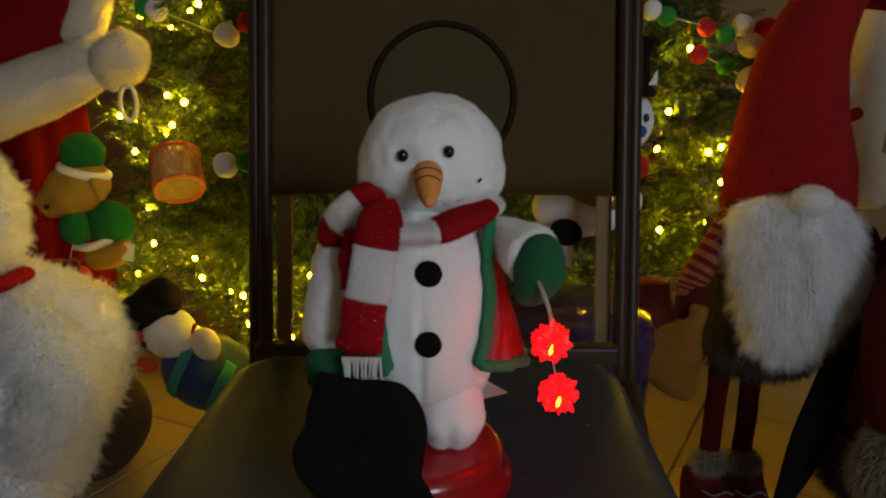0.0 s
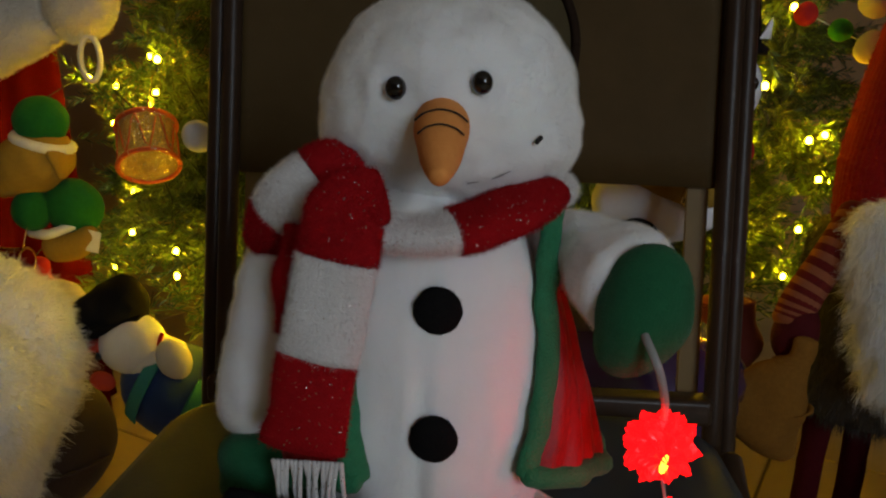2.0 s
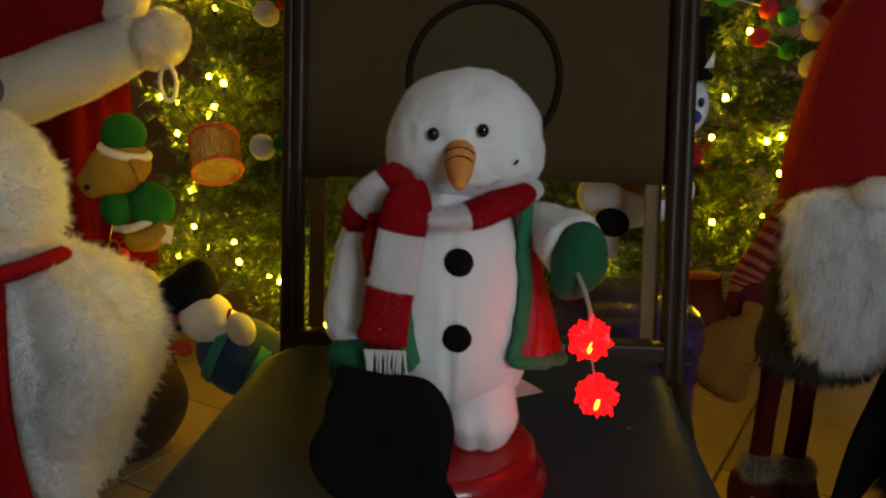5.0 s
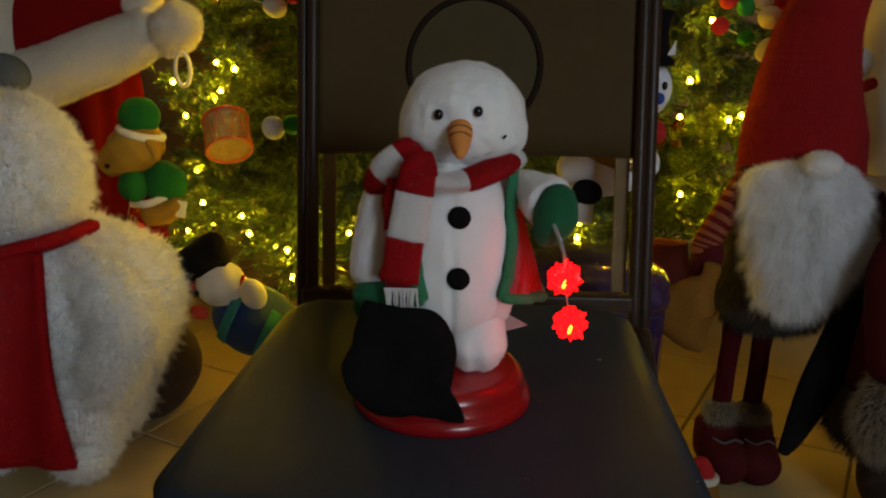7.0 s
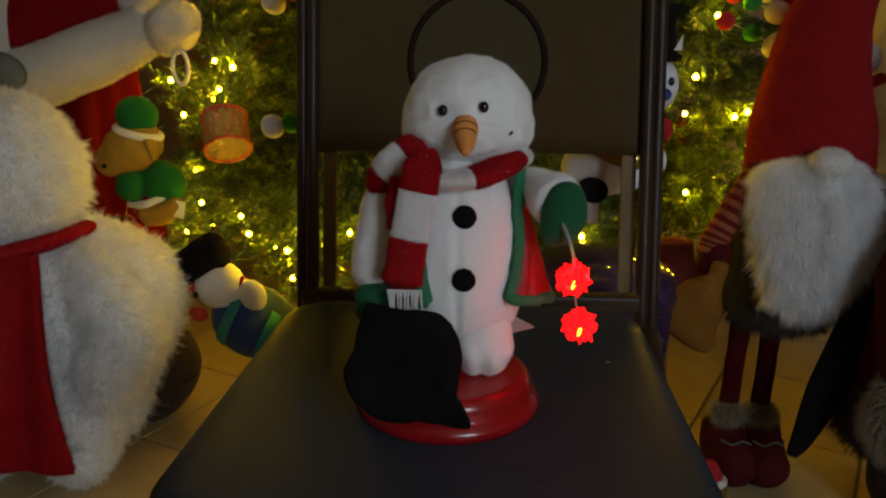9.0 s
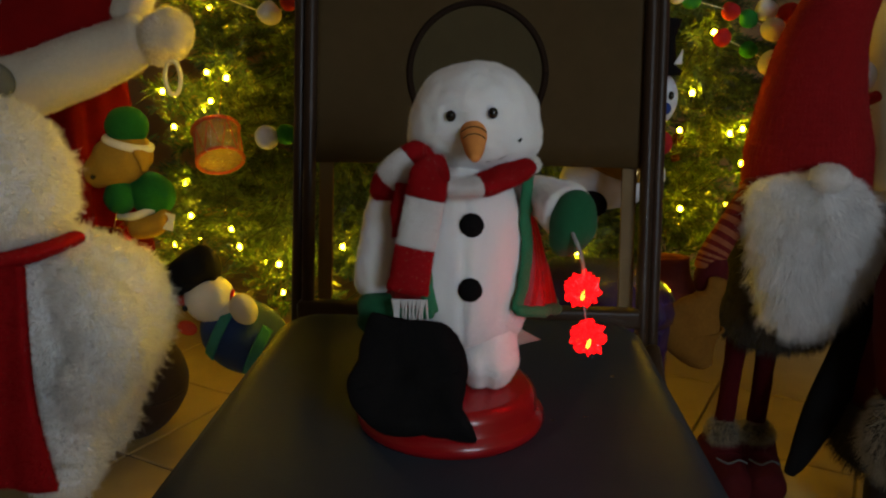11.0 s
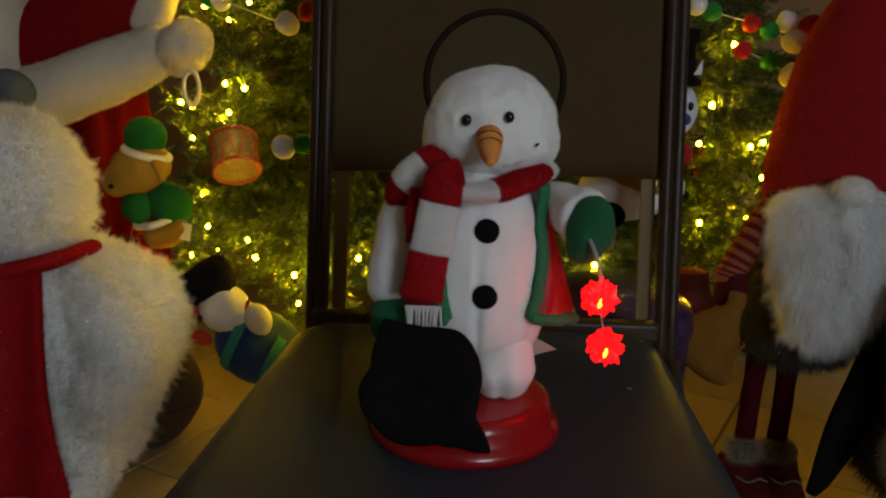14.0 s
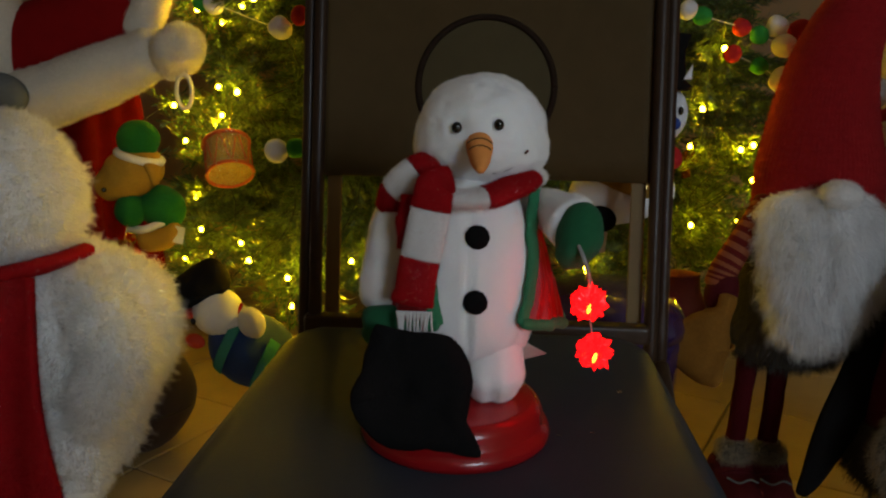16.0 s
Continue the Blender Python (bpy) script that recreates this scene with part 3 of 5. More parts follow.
for x, z in ((-0.0185, 0.7160), (0.0145, 0.7190)):
    bm = bmesh.new()
    ball(bm, (x, face_y(x, z) - 0.0005, z), (0.0041, 0.0036, 0.0046), seg=24, rings=16)
    part("eye", bm, EYE_BLACK, snowman, "glossy black plastic eye")
bm = bmesh.new()
n0, n1 = Vector((-0.0005, 0.536, 0.7030)), Vector((0.0015, 0.4970, 0.6885))
tube(bm, [n0, n0.lerp(n1, 0.3) + Vector((0, 0, 0.002)), n0.lerp(n1, 0.7), n1], [0.0108, 0.0105, 0.0075, 0.0038], n=20, seg=24)
nose = part("nose", bm, NOSE_ORANGE, snowman, "orange felt carrot nose")
axis = (n1 - n0).normalized()
across = Vector((1, 0, 0))
above = across.cross(axis).normalized()
above = above if above.z > 0 else -above
for f, rr in ((0.34, 0.0122), (0.54, 0.0103)):
    bm = bmesh.new()
    c = n0.lerp(n1, f)
    tube(bm, [c + (across * math.sin(a) + above * math.cos(a)) * (rr + 0.0003) for a in (-0.9, -0.5, 0.0, 0.5, 0.9)], 0.0004, n=14, seg=6)
    part("stitch", bm, STITCH_DIMPLE, nose)
# a grey line paints the shade of the soft smile crease
bm = bmesh.new()
tube(bm, [(x, face_y(x, z) - 0.0016, z) for x, z in ((0.010, 0.6790), (0.022, 0.6820), (0.031, 0.6880), (0.0365, 0.6945))], [0.0003, 0.0004, 0.0005, 0.0004], n=16, seg=6)
part("mouth", bm, CREASE, snowman, "thin grey line for the shade in the smile crease")
# a dark bead paints the shade inside the dimple
bm = bmesh.new()
tube(bm, [(x, face_y(x, z) - 0.0062, z) for x, z in ((0.0362, 0.6965), (0.0380, 0.6985))], 0.0010, n=6, seg=8)
part("dimple", bm, STITCH_DIMPLE, snowman, "dark bead for the shade in the dimple at the smile's end")
for z in (0.629, 0.5765):
    bm = bmesh.new()
    y = TC[1] - 0.88 * torso_r(z)
    ball(bm, (0.0, y - 0.0005, z), (0.0100, 0.0050, 0.0100), seg=24, rings=14, wob=0.0004, freq=300)
    b = part("button", bm, BLACK_CLOTH, snowman, "black felt button")
    pile(b, 1500, 0.0012, 0.0003, BLACK_CLOTH)


# the two-coloured scarf: bands end to end along each run
def scarf_run(pts, radii, cuts, red, flat=0.42, up=None, n=48, hairs=9000):
    line, rad = curve(pts, n), spread(radii, n)
    for a, b in zip(cuts, cuts[1:]):
        i0, i1 = round(a * (n - 1)), round(b * (n - 1))
        bm = bmesh.new()
        tube(bm, line[i0:i1 + 1], list(rad[i0:i1 + 1]), n=i1 - i0 + 1, seg=26, flat=flat, up=up, wob=0.0016, freq=80, round_ends=False)
        p = part("scarf_band", bm, SCARF_RED if red else SCARF_WHITE, snowman, "glittery red knitted band" if red else "glittery white knitted band")
        pile(p, int(3.2 * hairs * (b - a)), 0.0024, 0.0002, SCARF_RED_PILE if red else PLUSH_FUR, jitter=0.6)
        red = not red


def neck(a, z, r=0.048):
    a = radians(a)
    return Vector((-0.006 + r * math.cos(a), 0.576 + r * math.sin(a), z))


scarf_run([neck(a, z) for a, z in ((60, 0.672), (0, 0.674), (-30, 0.672), (-55, 0.6665), (-80, 0.6610), (-100, 0.6600), (-118, 0.6625))],
          [0.013, 0.014, 0.0150, 0.0150, 0.0145, 0.0135, 0.013], [0, 0.28, 0.64, 1], False, 0.55)
scarf_run([neck(60, 0.672), neck(110, 0.675), neck(160, 0.678)], [0.012, 0.013], [0, 0.5, 1], True, 0.55)
scarf_run([(-0.036, 0.552, 0.684), (-0.048, 0.545, 0.6780), (-0.059, 0.543, 0.6690), (-0.071, 0.550, 0.6560), (-0.076, 0.560, 0.645)],
          [0.0115, 0.0150, 0.0160, 0.0130, 0.010], [0, 0.30, 0.66, 1], True, 0.6, (0, 1, 0))
scarf_run([(-0.022, 0.522, 0.6760), (-0.032, 0.512, 0.6730), (-0.0365, 0.508, 0.6550), (-0.0400, 0.508, 0.6330), (-0.0445, 0.507, 0.6110), (-0.0500, 0.506, 0.5790)],
          [0.0105, 0.0150, 0.0155, 0.0150, 0.0155, 0.0165], [0, 0.41, 0.77, 1], True, 0.38, (0, 1, 0), hairs=14000)
scarf_run([(-0.052, 0.532, 0.6600), (-0.055, 0.524, 0.6400), (-0.056, 0.521, 0.6200)], [0.010, 0.0095, 0.008], [0, 1], True, 0.6, (0, 1, 0), hairs=3000)
for i in range(16):
    bm = bmesh.new()
    x = -0.062 + 0.0018 * i
    tube(bm, [(x, 0.507, 0.572), (x + random.uniform(-0.002, 0.002), 0.507 + random.uniform(-0.002, 0.003), 0.556),
              (x + random.uniform(-0.005, 0.005), 0.510, 0.540 + random.uniform(-0.004, 0.004))], [0.0011, 0.0009, 0.0006], n=8, seg=6)
    part("fringe", bm, SCARF_WHITE, snowman)


# red velvet vest with green trim
def vest_fn(edge, a1, off=0.004):
    def fn(u, v):
        z = 0.668 - 0.111 * v
        lo = float(np.interp(v, (0, 0.45, 1), edge))
        a = radians(lo + (a1 - lo) * u)
        r = max(torso_r(z), 0.050) + off + 0.016 * v ** 1.6 * (0.25 + 0.75 * min(u * 3, 1)) + (0.0016 * math.sin(u * 21 - 2.5 * v) + 0.0011 * math.sin(u * 47 + 4 * v)) * (0.35 + 0.65 * v)
        return (TC[0] + r * math.cos(a), TC[1] + 0.9 * r * math.sin(a), z + 0.006 * math.sin(u * 3) * v - 0.014 * min(2 * u, 1) * v)
    return fn


for edge, a1 in (((-16, -26, -46), 28), ((-142, -126, -113), -215)):
    fn = vest_fn(edge, a1)
    part("vest_panel", surface(fn, 90, 30, 0.003), VEST_RED, snowman, "red velvet vest front")
    bm = bmesh.new()
    tube(bm, [Vector(fn(0.0, v)) for v in np.linspace(0, 1, 9)], [0.0060, 0.0052, 0.0056], n=34, seg=12, flat=0.55, up=(0.5, -1, 0), wob=0.0014, freq=110)
    part("vest_trim", bm, TRIM_GREEN, snowman, "green braided edge")
    bm = bmesh.new()
    tube(bm, [Vector(fn(u, 1.0)) for u in np.linspace(0, 1, 9)], [0.0050, 0.0056], n=44, seg=12, wob=0.0016, freq=110)
    part("vest_trim", bm, TRIM_GREEN, snowman, "green braided edge")

# raised arm with its mitten towards the viewer
bm = bmesh.new()
tube(bm, [(0.040, 0.588, 0.648), (0.064, 0.570, 0.644), (0.078, 0.546, 0.639)], [0.014, 0.0190, 0.0235], n=36, seg=44, wob=0.0012, freq=60)
rumple(bm)
arm = part("arm", bm, PLUSH_WHITE, snowman)
pile(arm, 40000, 0.0020, 0.00012, PLUSH_FUR, jitter=0.5)
bm = bmesh.new()
ball(bm, (0.0815, 0.531, 0.632), (0.0195, 0.016, 0.0275), (0, 8, 0), 36, 24, wob=0.002, freq=40)
for v in bm.verts:
    if v.co.z < 0.625:
        v.co.x -= 0.004 * (0.625 - v.co.z) / 0.02
m = part("mitten", bm, MITTEN_GREEN, snowman, "dark green fleece mitten")
pile(m, 9000, 0.0013, 0.0003, MITTEN_PILE)
# lowered arm
bm = bmesh.new()
tube(bm, [(-0.056, 0.576, 0.655), (-0.069, 0.570, 0.635), (-0.0770, 0.562, 0.600), (-0.0800, 0.554, 0.568)], [0.019, 0.0205, 0.0195, 0.0190], n=44, seg=44, wob=0.0015, freq=50)
rumple(bm)
arm = part("arm", bm, PLUSH_WHITE, snowman)
pile(arm, 60000, 0.0020, 0.00012, PLUSH_FUR, jitter=0.5)
bm = bmesh.new()
ball(bm, (-0.0735, 0.540, 0.548), (0.0210, 0.017, 0.0210), (0, -12, 0), 32, 20, wob=0.003, freq=60)
for v in bm.verts:
    v.co.x += 0.35 * (v.co.x + 0.0735) * abs(v.co.z - 0.548) / 0.021
m = part("mitten", bm, MITTEN_GREEN, snowman, "dark green fleece mitten")
pile(m, 5000, 0.0013, 0.0003, MITTEN_PILE)
for ob in snowman.children:
    if not ob.name.startswith(("base", "leg")):
        ob.location.x += 0.004
# the black top hat, its open side to the viewer
HATC = (-0.0430, 0.488, 0.5125)
hat_turn = Vector((-0.22, 1.0, -0.30)).to_track_quat("Z", "Y").to_matrix().to_4x4()
BRIM = [(-180, 0.047), (-140, 0.047), (-111, 0.051), (-75, 0.047), (-58, 0.056), (-43, 0.076), (-30, 0.050), (-10, 0.046), (30, 0.050), (56, 0.053),
        (90, 0.047), (108, 0.050), (122, 0.060), (136, 0.050), (160, 0.043), (180, 0.047)]
bm = bmesh.new()
lathe(bm, [(0.0, 0.0050), (0.018, 0.0045), (0.0295, 0.0015), (0.037, -0.001), (0.0445, 0.001), (0.046, 0.003), (0.0445, 0.005), (0.034, 0.004), (0.0335, 0.036), (0.030, 0.040), (0.0, 0.040)],
      HATC, 120, 1.0, hat_turn, wob=0.003, freq=40)
for v in bm.verts:
    d = v.co - Vector(HATC)
    a = math.degrees(math.atan2(d.z, d.x))
    r = math.hypot(d.x, d.z)
    if r > 0.036 and d.y < 0.02:
        k = 1 + (float(np.interp(a, [p for p, _ in BRIM], [q for _, q in BRIM])) / 0.0455 - 1) * min(1, (r - 0.036) / 0.006)
        v.co.x, v.co.z = HATC[0] + d.x * k, HATC[2] + d.z * k
        v.co.y += 0.005 * math.sin(radians(a) * 3 + 0.6)
h = part("hat", bm, BLACK_CLOTH, snowman, "black felt top hat held by the brim")
pile(h, 16000, 0.0024, 0.0004, BLACK_CLOTH)
bm = bmesh.new()
lathe(bm, [(0.0335, 0.006), (0.0355, 0.007), (0.0355, 0.015), (0.0335, 0.016)], HATC, 40, 0.97, hat_turn)
part("hat_band", bm, POM_RED, h, "red hat band")
bm = bmesh.new()
surface(lambda u, v: (0.040 + 0.028 * u, 0.592 - 0.014 * u, 0.513 + 0.012 * (2 * v - 1) * (1 - u) + 0.002 * u), 6, 4, 0.0007, bm)
part("care_tag", bm, TAG_WHITE, snowman, "white sewn-in care tag")

# lit snowflake pendants on a clear string
bm = bmesh.new()
tube(bm, [(0.0835, 0.515, 0.628), (0.0885, 0.508, 0.617), (0.0930, 0.513, 0.602), (0.0945, 0.520, 0.592)], 0.0017, n=20, seg=10)
part("string", bm, CLEAR, snowman, "clear plastic string")
bm = bmesh.new()
tube(bm, [(0.0955, 0.520, 0.570), (0.0985, 0.520, 0.556)], 0.0008, n=4, seg=8)
part("string", bm, CLEAR, snowman, "clear plastic string")
for k, c in enumerate(((0.0945, 0.520, 0.5805), (0.1010, 0.520, 0.5400))):
    bm = bmesh.new()
    vs = ball(bm, c, 0.0128, (90, 0, 20 * k), 48, 24)
    for v in vs:
        d = v.co - Vector(c)
        a = math.atan2(d.z, d.x)
        v.co = Vector(c) + d * (1 + 0.09 * math.cos(9 * a + k) + 0.45 * noise.noise(d * 330 + Vector((k, 0, 0))))
    fl = part("snowflake", bm, FLAKE, snowman, "faceted plastic snowflake glowing red", smooth=False)
    bm = bmesh.new()
    ball(bm, (c[0] - 0.001, c[1] - 0.0135, c[2] - 0.001), (0.0016, 0.0018, 0.0042), (0, 15, 0), 12, 8)
    part("lamp", bm, FLAKE_CORE, fl, "bright red lamp inside")


# ---- the lit tree ----
TREE = Vector((0.0, 2.09, 0.0))


def tree_r(z):
    return 0.83 * (1 - max(0, (z - 0.3) / 2.0) ** 1.8) * (1 if z > 0.34 else 0.93)


tree = thing("christmas_tree", (0, 2.09, 0), "green artificial fir tree with warm lights, decorated", "tree")
bm = bmesh.new()
tube(bm, [(0, 2.09, 0.0), (0, 2.09, 0.8), (0, 2.09, 2.2)], [0.055, 0.045, 0.012], n=12, seg=16)
part("trunk", bm, BARK, tree)
bm = bmesh.new()
lathe(bm, [(0.0, 0.0), (0.22, 0.0), (0.22, 0.03), (0.09, 0.10), (0.07, 0.16), (0.0, 0.16)], (0, 2.09, 0), 24)
part("stand", bm, WIRE, tree, "dark green tree stand")


def sprig(n_needles, length):
    """One straight twig set all round with thin needles, along x."""
    rng = np.random.default_rng(n_needles)
    f = rng.random(n_needles)
    a = rng.random(n_needles) * 2 * np.pi
    lean = np.radians(rng.uniform(30, 62, n_needles))
    ln = rng.uniform(0.020, 0.038, n_needles) * (1 - 0.3 * f)
    root = np.stack([f * length, 0 * f, 0 * f], 1)
    rad = np.stack([0 * a, np.cos(a), np.sin(a)], 1)
    way = rad * np.sin(lean)[:, None]
    way[:, 0] += np.cos(lean)
    side = np.cross(way, rad)
    side /= np.linalg.norm(side, axis=1)[:, None]
    tip = root + way * ln[:, None]
    mid = root + way * ln[:, None] * 0.45
    w = 0.0016
    v = np.stack([root, mid + side * w, tip, mid - side * w], 1)
    return v.reshape(-1, 3), n_needles


def basis(d):
    d = d / np.linalg.norm(d)
    s = np.cross(d, [0, 0, 1])
    s /= max(np.linalg.norm(s), 1e-6)
    return np.stack([d, s, np.cross(s, d)], 1)


# places of the warm bulbs
SPOTS = [(0.410, 1.376, 0.791), (-0.437, 1.339, 0.702), (-0.435, 1.363, 0.390), (-0.348, 1.308, 0.374), (0.466, 1.416, 0.613), (-0.615, 1.501, 0.666),
         (-0.672, 1.559, 0.379), (0.492, 1.43, 0.620), (-0.30, 1.26, 0.41), (0.37, 1.33, 0.69), (-0.53, 1.42, 0.845), (-0.40, 1.33, 0.86)]
rng = np.random.default_rng(11)
for _ in range(46):
    z = rng.uniform(0.36, 1.15)
    phi = rng.uniform(-1.2, 1.2)
    if abs(phi) < 0.20 or (phi > 0.5 and 0.71 < z < 0.80):
        continue
    rr = tree_r(z) * rng.uniform(0.88, 0.98)
    if 0.36 < math.sin(phi) * rr < 0.58 and 0.69 < z < 0.88:
        continue
    SPOTS.append((math.sin(phi) * rr, 2.09 - math.cos(phi) * rr, z))
# extra low bulbs, not seen as such, added to warm the floor tiles
for k in range(8):
    phi = -1.15 + 1.2 * k / 7
    rr = 0.72 + 0.08 * (k % 3)
    SPOTS.append((math.sin(phi) * rr, 2.09 - math.cos(phi) * rr, 0.30 + 0.02 * (k % 2)))
rng = np.random.default_rng(3)
TEMPL = [sprig(64, 0.10), sprig(72, 0.12), sprig(56, 0.085)]
verts, twigs = [], []


def add_sprig(root, d, k, s=1.0):
    verts.append((TEMPL[k][0] * s) @ basis(d).T + root)


def bough(z, phi, rr, size=1.0):
    """A bough tip: one leader and side sprigs, spreading and drooping."""
    out = np.array([math.sin(phi), -math.cos(phi), 0.0])
    tip = np.array(TREE) + out * rr + np.array([0, 0, z])
    d = out + np.array([0, 0, rng.uniform(-0.45, 0.35)]) + 0.35 * rng.normal(size=3)
    d /= np.linalg.norm(d)
    side = np.cross(d, [0, 0, 1])
    side /= np.linalg.norm(side)
    start = tip - d * 0.16 * size
    add_sprig(tip - d * 0.10 * size, d, rng.integers(3), size)
    for k in range(3):
        for sg in (-1, 1):
            q = start + d * (0.015 + 0.042 * k) * size
            dd = d * rng.uniform(0.6, 1.0) + sg * side * rng.uniform(0.6, 1.0) + np.array([0, 0, rng.uniform(-0.35, 0.2)])
            add_sprig(q, dd, rng.integers(3), size * rng.uniform(0.7, 0.95))
    twigs.append((start - out * 0.22, tip))


for _ in range(620):
    z = rng.uniform(0.31, 1.12)
    phi = rng.uniform(-1.25, 1.25)
    # whorls of boughs with dark hollows between them
    hollow = noise.noise(Vector((phi * 6.5, z * 8.0, 3.7)))
    if hollow < -0.10:
        continue
    bough(z, phi, tree_r(z) * (1 - 0.30 * rng.random() ** 1.6) * (0.93 + 0.16 * min(hollow, 0.5)))
for _ in range(380):
    z = rng.uniform(0.31, 1.12)
    bough(z, rng.uniform(-1.25, 1.25), tree_r(z) * rng.uniform(0.60, 0.84))
for _ in range(110):
    z = 1.1 + 1.1 * rng.random() ** 1.3
    bough(z, rng.uniform(-math.pi, math.pi), tree_r(z) * rng.uniform(0.75, 1.0), 1.2)
for _ in range(70):
    z = rng.uniform(0.32, 1.1)
    bough(z, rng.uniform(1.25, 5.03), tree_r(z) * rng.uniform(0.8, 1.0), 1.3)
# each bulb sits among the sprigs of a bough
for p in SPOTS:
    p = np.array(p)
    out = p - np.array((TREE.x, TREE.y, p[2]))
    out /= np.linalg.norm(out)
    for k in range(6):
        d = out * rng.uniform(0.1, 0.9) + rng.normal(size=3) * 0.7
        d /= np.linalg.norm(d)
        off = np.cross(d, rng.normal(size=3))
        off *= rng.uniform(0.022, 0.040) / np.linalg.norm(off)
        if np.dot(off, [0, -1, 0.1]) > 0.010:
            off = -off
        add_sprig(p + off - d * rng.uniform(0.04, 0.08), d, rng.integers(3), rng.uniform(0.8, 1.0))
V = np.concatenate(verts)
F = np.arange(len(V)).reshape(-1, 4)
mesh_np("crown", V, F, NEEDLE, tree, "dense green fir needles on drooping boughs", kind="stuff")
bm = bmesh.new()
for a, b in twigs:
    a, b = Vector(a), Vector(b)
    d = (b - a).normalized()
    s = d.cross(Vector((0, 0, 1))).normalized() * 0.0025
    u = s.cross(d)
    r0 = [bm.verts.new(a + s * math.cos(t) + u * math.sin(t)) for t in (0, 2.1, 4.2)]
    tip = bm.verts.new(b)
    for i in range(3):
        bm.faces.new((r0[i], r0[(i + 1) % 3], tip))
part("twig_wood", bm, BARK, tree, kind="stuff")

# warm bulbs of the string lights, each with its green socket
light_string = thing("string_lights", (0, 2.09, 0.3), "string of small warm white lights wound through the tree", "string lights")
bm = bmesh.new()
bmesh.ops.create_uvsphere(bm, u_segments=10, v_segments=8, radius=0.0042)
for v in bm.verts:
    v.co.z *= 1.25
bulb_me = bpy.data.meshes.new("bulb")
bm.to_mesh(bulb_me)
bm.free()
bulb_me.materials.append(BULB)
bm = bmesh.new()
bmesh.ops.create_cone(bm, cap_ends=True, segments=8, radius1=0.0032, radius2=0.0028, depth=0.012)
socket_me = bpy.data.meshes.new("socket")
bm.to_mesh(socket_me)
bm.free()
socket_me.materials.append(WIRE)
for p in SPOTS:
    for nm, me, dz in (("bulb", bulb_me, 0.0), ("socket", socket_me, -0.010)):
        ob = new(nm, me)
        ob.parent = light_string
        ob.location = Vector(p) + Vector((0, 0, dz)) - Vector((0, 2.09, 0.3))
order = sorted(SPOTS, key=lambda p: math.atan2(p[0], 2.09 - p[1]))
for a, b in zip(order, order[1:]):
    a, b = (Vector(p) + (Vector((0, 2.09, p[2])) - Vector(p)) * 0.045 - Vector((0, 0, 0.02)) for p in (a, b))
    if (b - a).length < 0.5:
        bm = bmesh.new()
        mid = (a + b) / 2 + (Vector((0, 2.09, a.z)) - a) * 0.12 - Vector((0, 0, 0.03))
        tube(bm, [a, mid, b], 0.0012, n=8, seg=5, round_ends=False)
        part("cable", bm, WIRE, light_string)


# felt pompom garland
def garland(balls, label):
    g = thing("pompom_garland", balls[0][0], label, "garland", "felt ball garlands on the tree")
    for p, r, m in balls:
        bm = bmesh.new()
        ball(bm, p, r, (20, 30, 0), 24, 16, wob=r * 0.18, freq=45)
        b = part("felt_ball", bm, m, g)
    bm = bmesh.new()
    tube(bm, [Vector(p) for p, _, _ in balls], 0.0009, n=6 * len(balls), seg=5)
    part("cord", bm, TAG_WHITE, g)


garland([((0.524, 1.35, 0.823), 0.0185, POM_RED), ((0.486, 1.35, 0.828), 0.0185, POM_WHITE), ((0.497, 1.335, 0.797), 0.0205, POM_WHITE),
         ((0.459, 1.35, 0.814), 0.0155, POM_GREEN), ((0.428, 1.35, 0.826), 0.016, POM_RED), ((0.35, 1.31, 0.842), 0.016, POM_GREEN), ((0.325, 1.30, 0.85), 0.016, POM_WHITE)],
        "garland of red white and green felt balls on boughs")
garland([((0.420, 1.36, 0.783), 0.015, POM_RED), ((0.463, 1.35, 0.762), 0.0155, POM_GREEN), ((0.498, 1.335, 0.741), 0.0205, POM_WHITE), ((0.535, 1.35, 0.72), 0.018, POM_RED)],
        "garland of red green and white felt balls on boughs")
garland([((-0.331, 1.19, 0.617), 0.0185, POM_WHITE), ((-0.300, 1.195, 0.622), 0.0165, POM_GREEN), ((-0.265, 1.20, 0.628), 0.018, POM_RED), ((-0.22, 1.21, 0.63), 0.018, POM_WHITE)],
        "garland of white green and red felt balls on boughs")
garland([((-0.50, 1.36, 0.855), 0.0165, POM_GREEN), ((-0.475, 1.35, 0.852), 0.0185, POM_WHITE), ((-0.335, 1.25, 0.81), 0.0185, POM_WHITE), ((-0.30, 1.24, 0.83), 0.016, POM_RED)],
        "garland of green white and red felt balls on boughs")


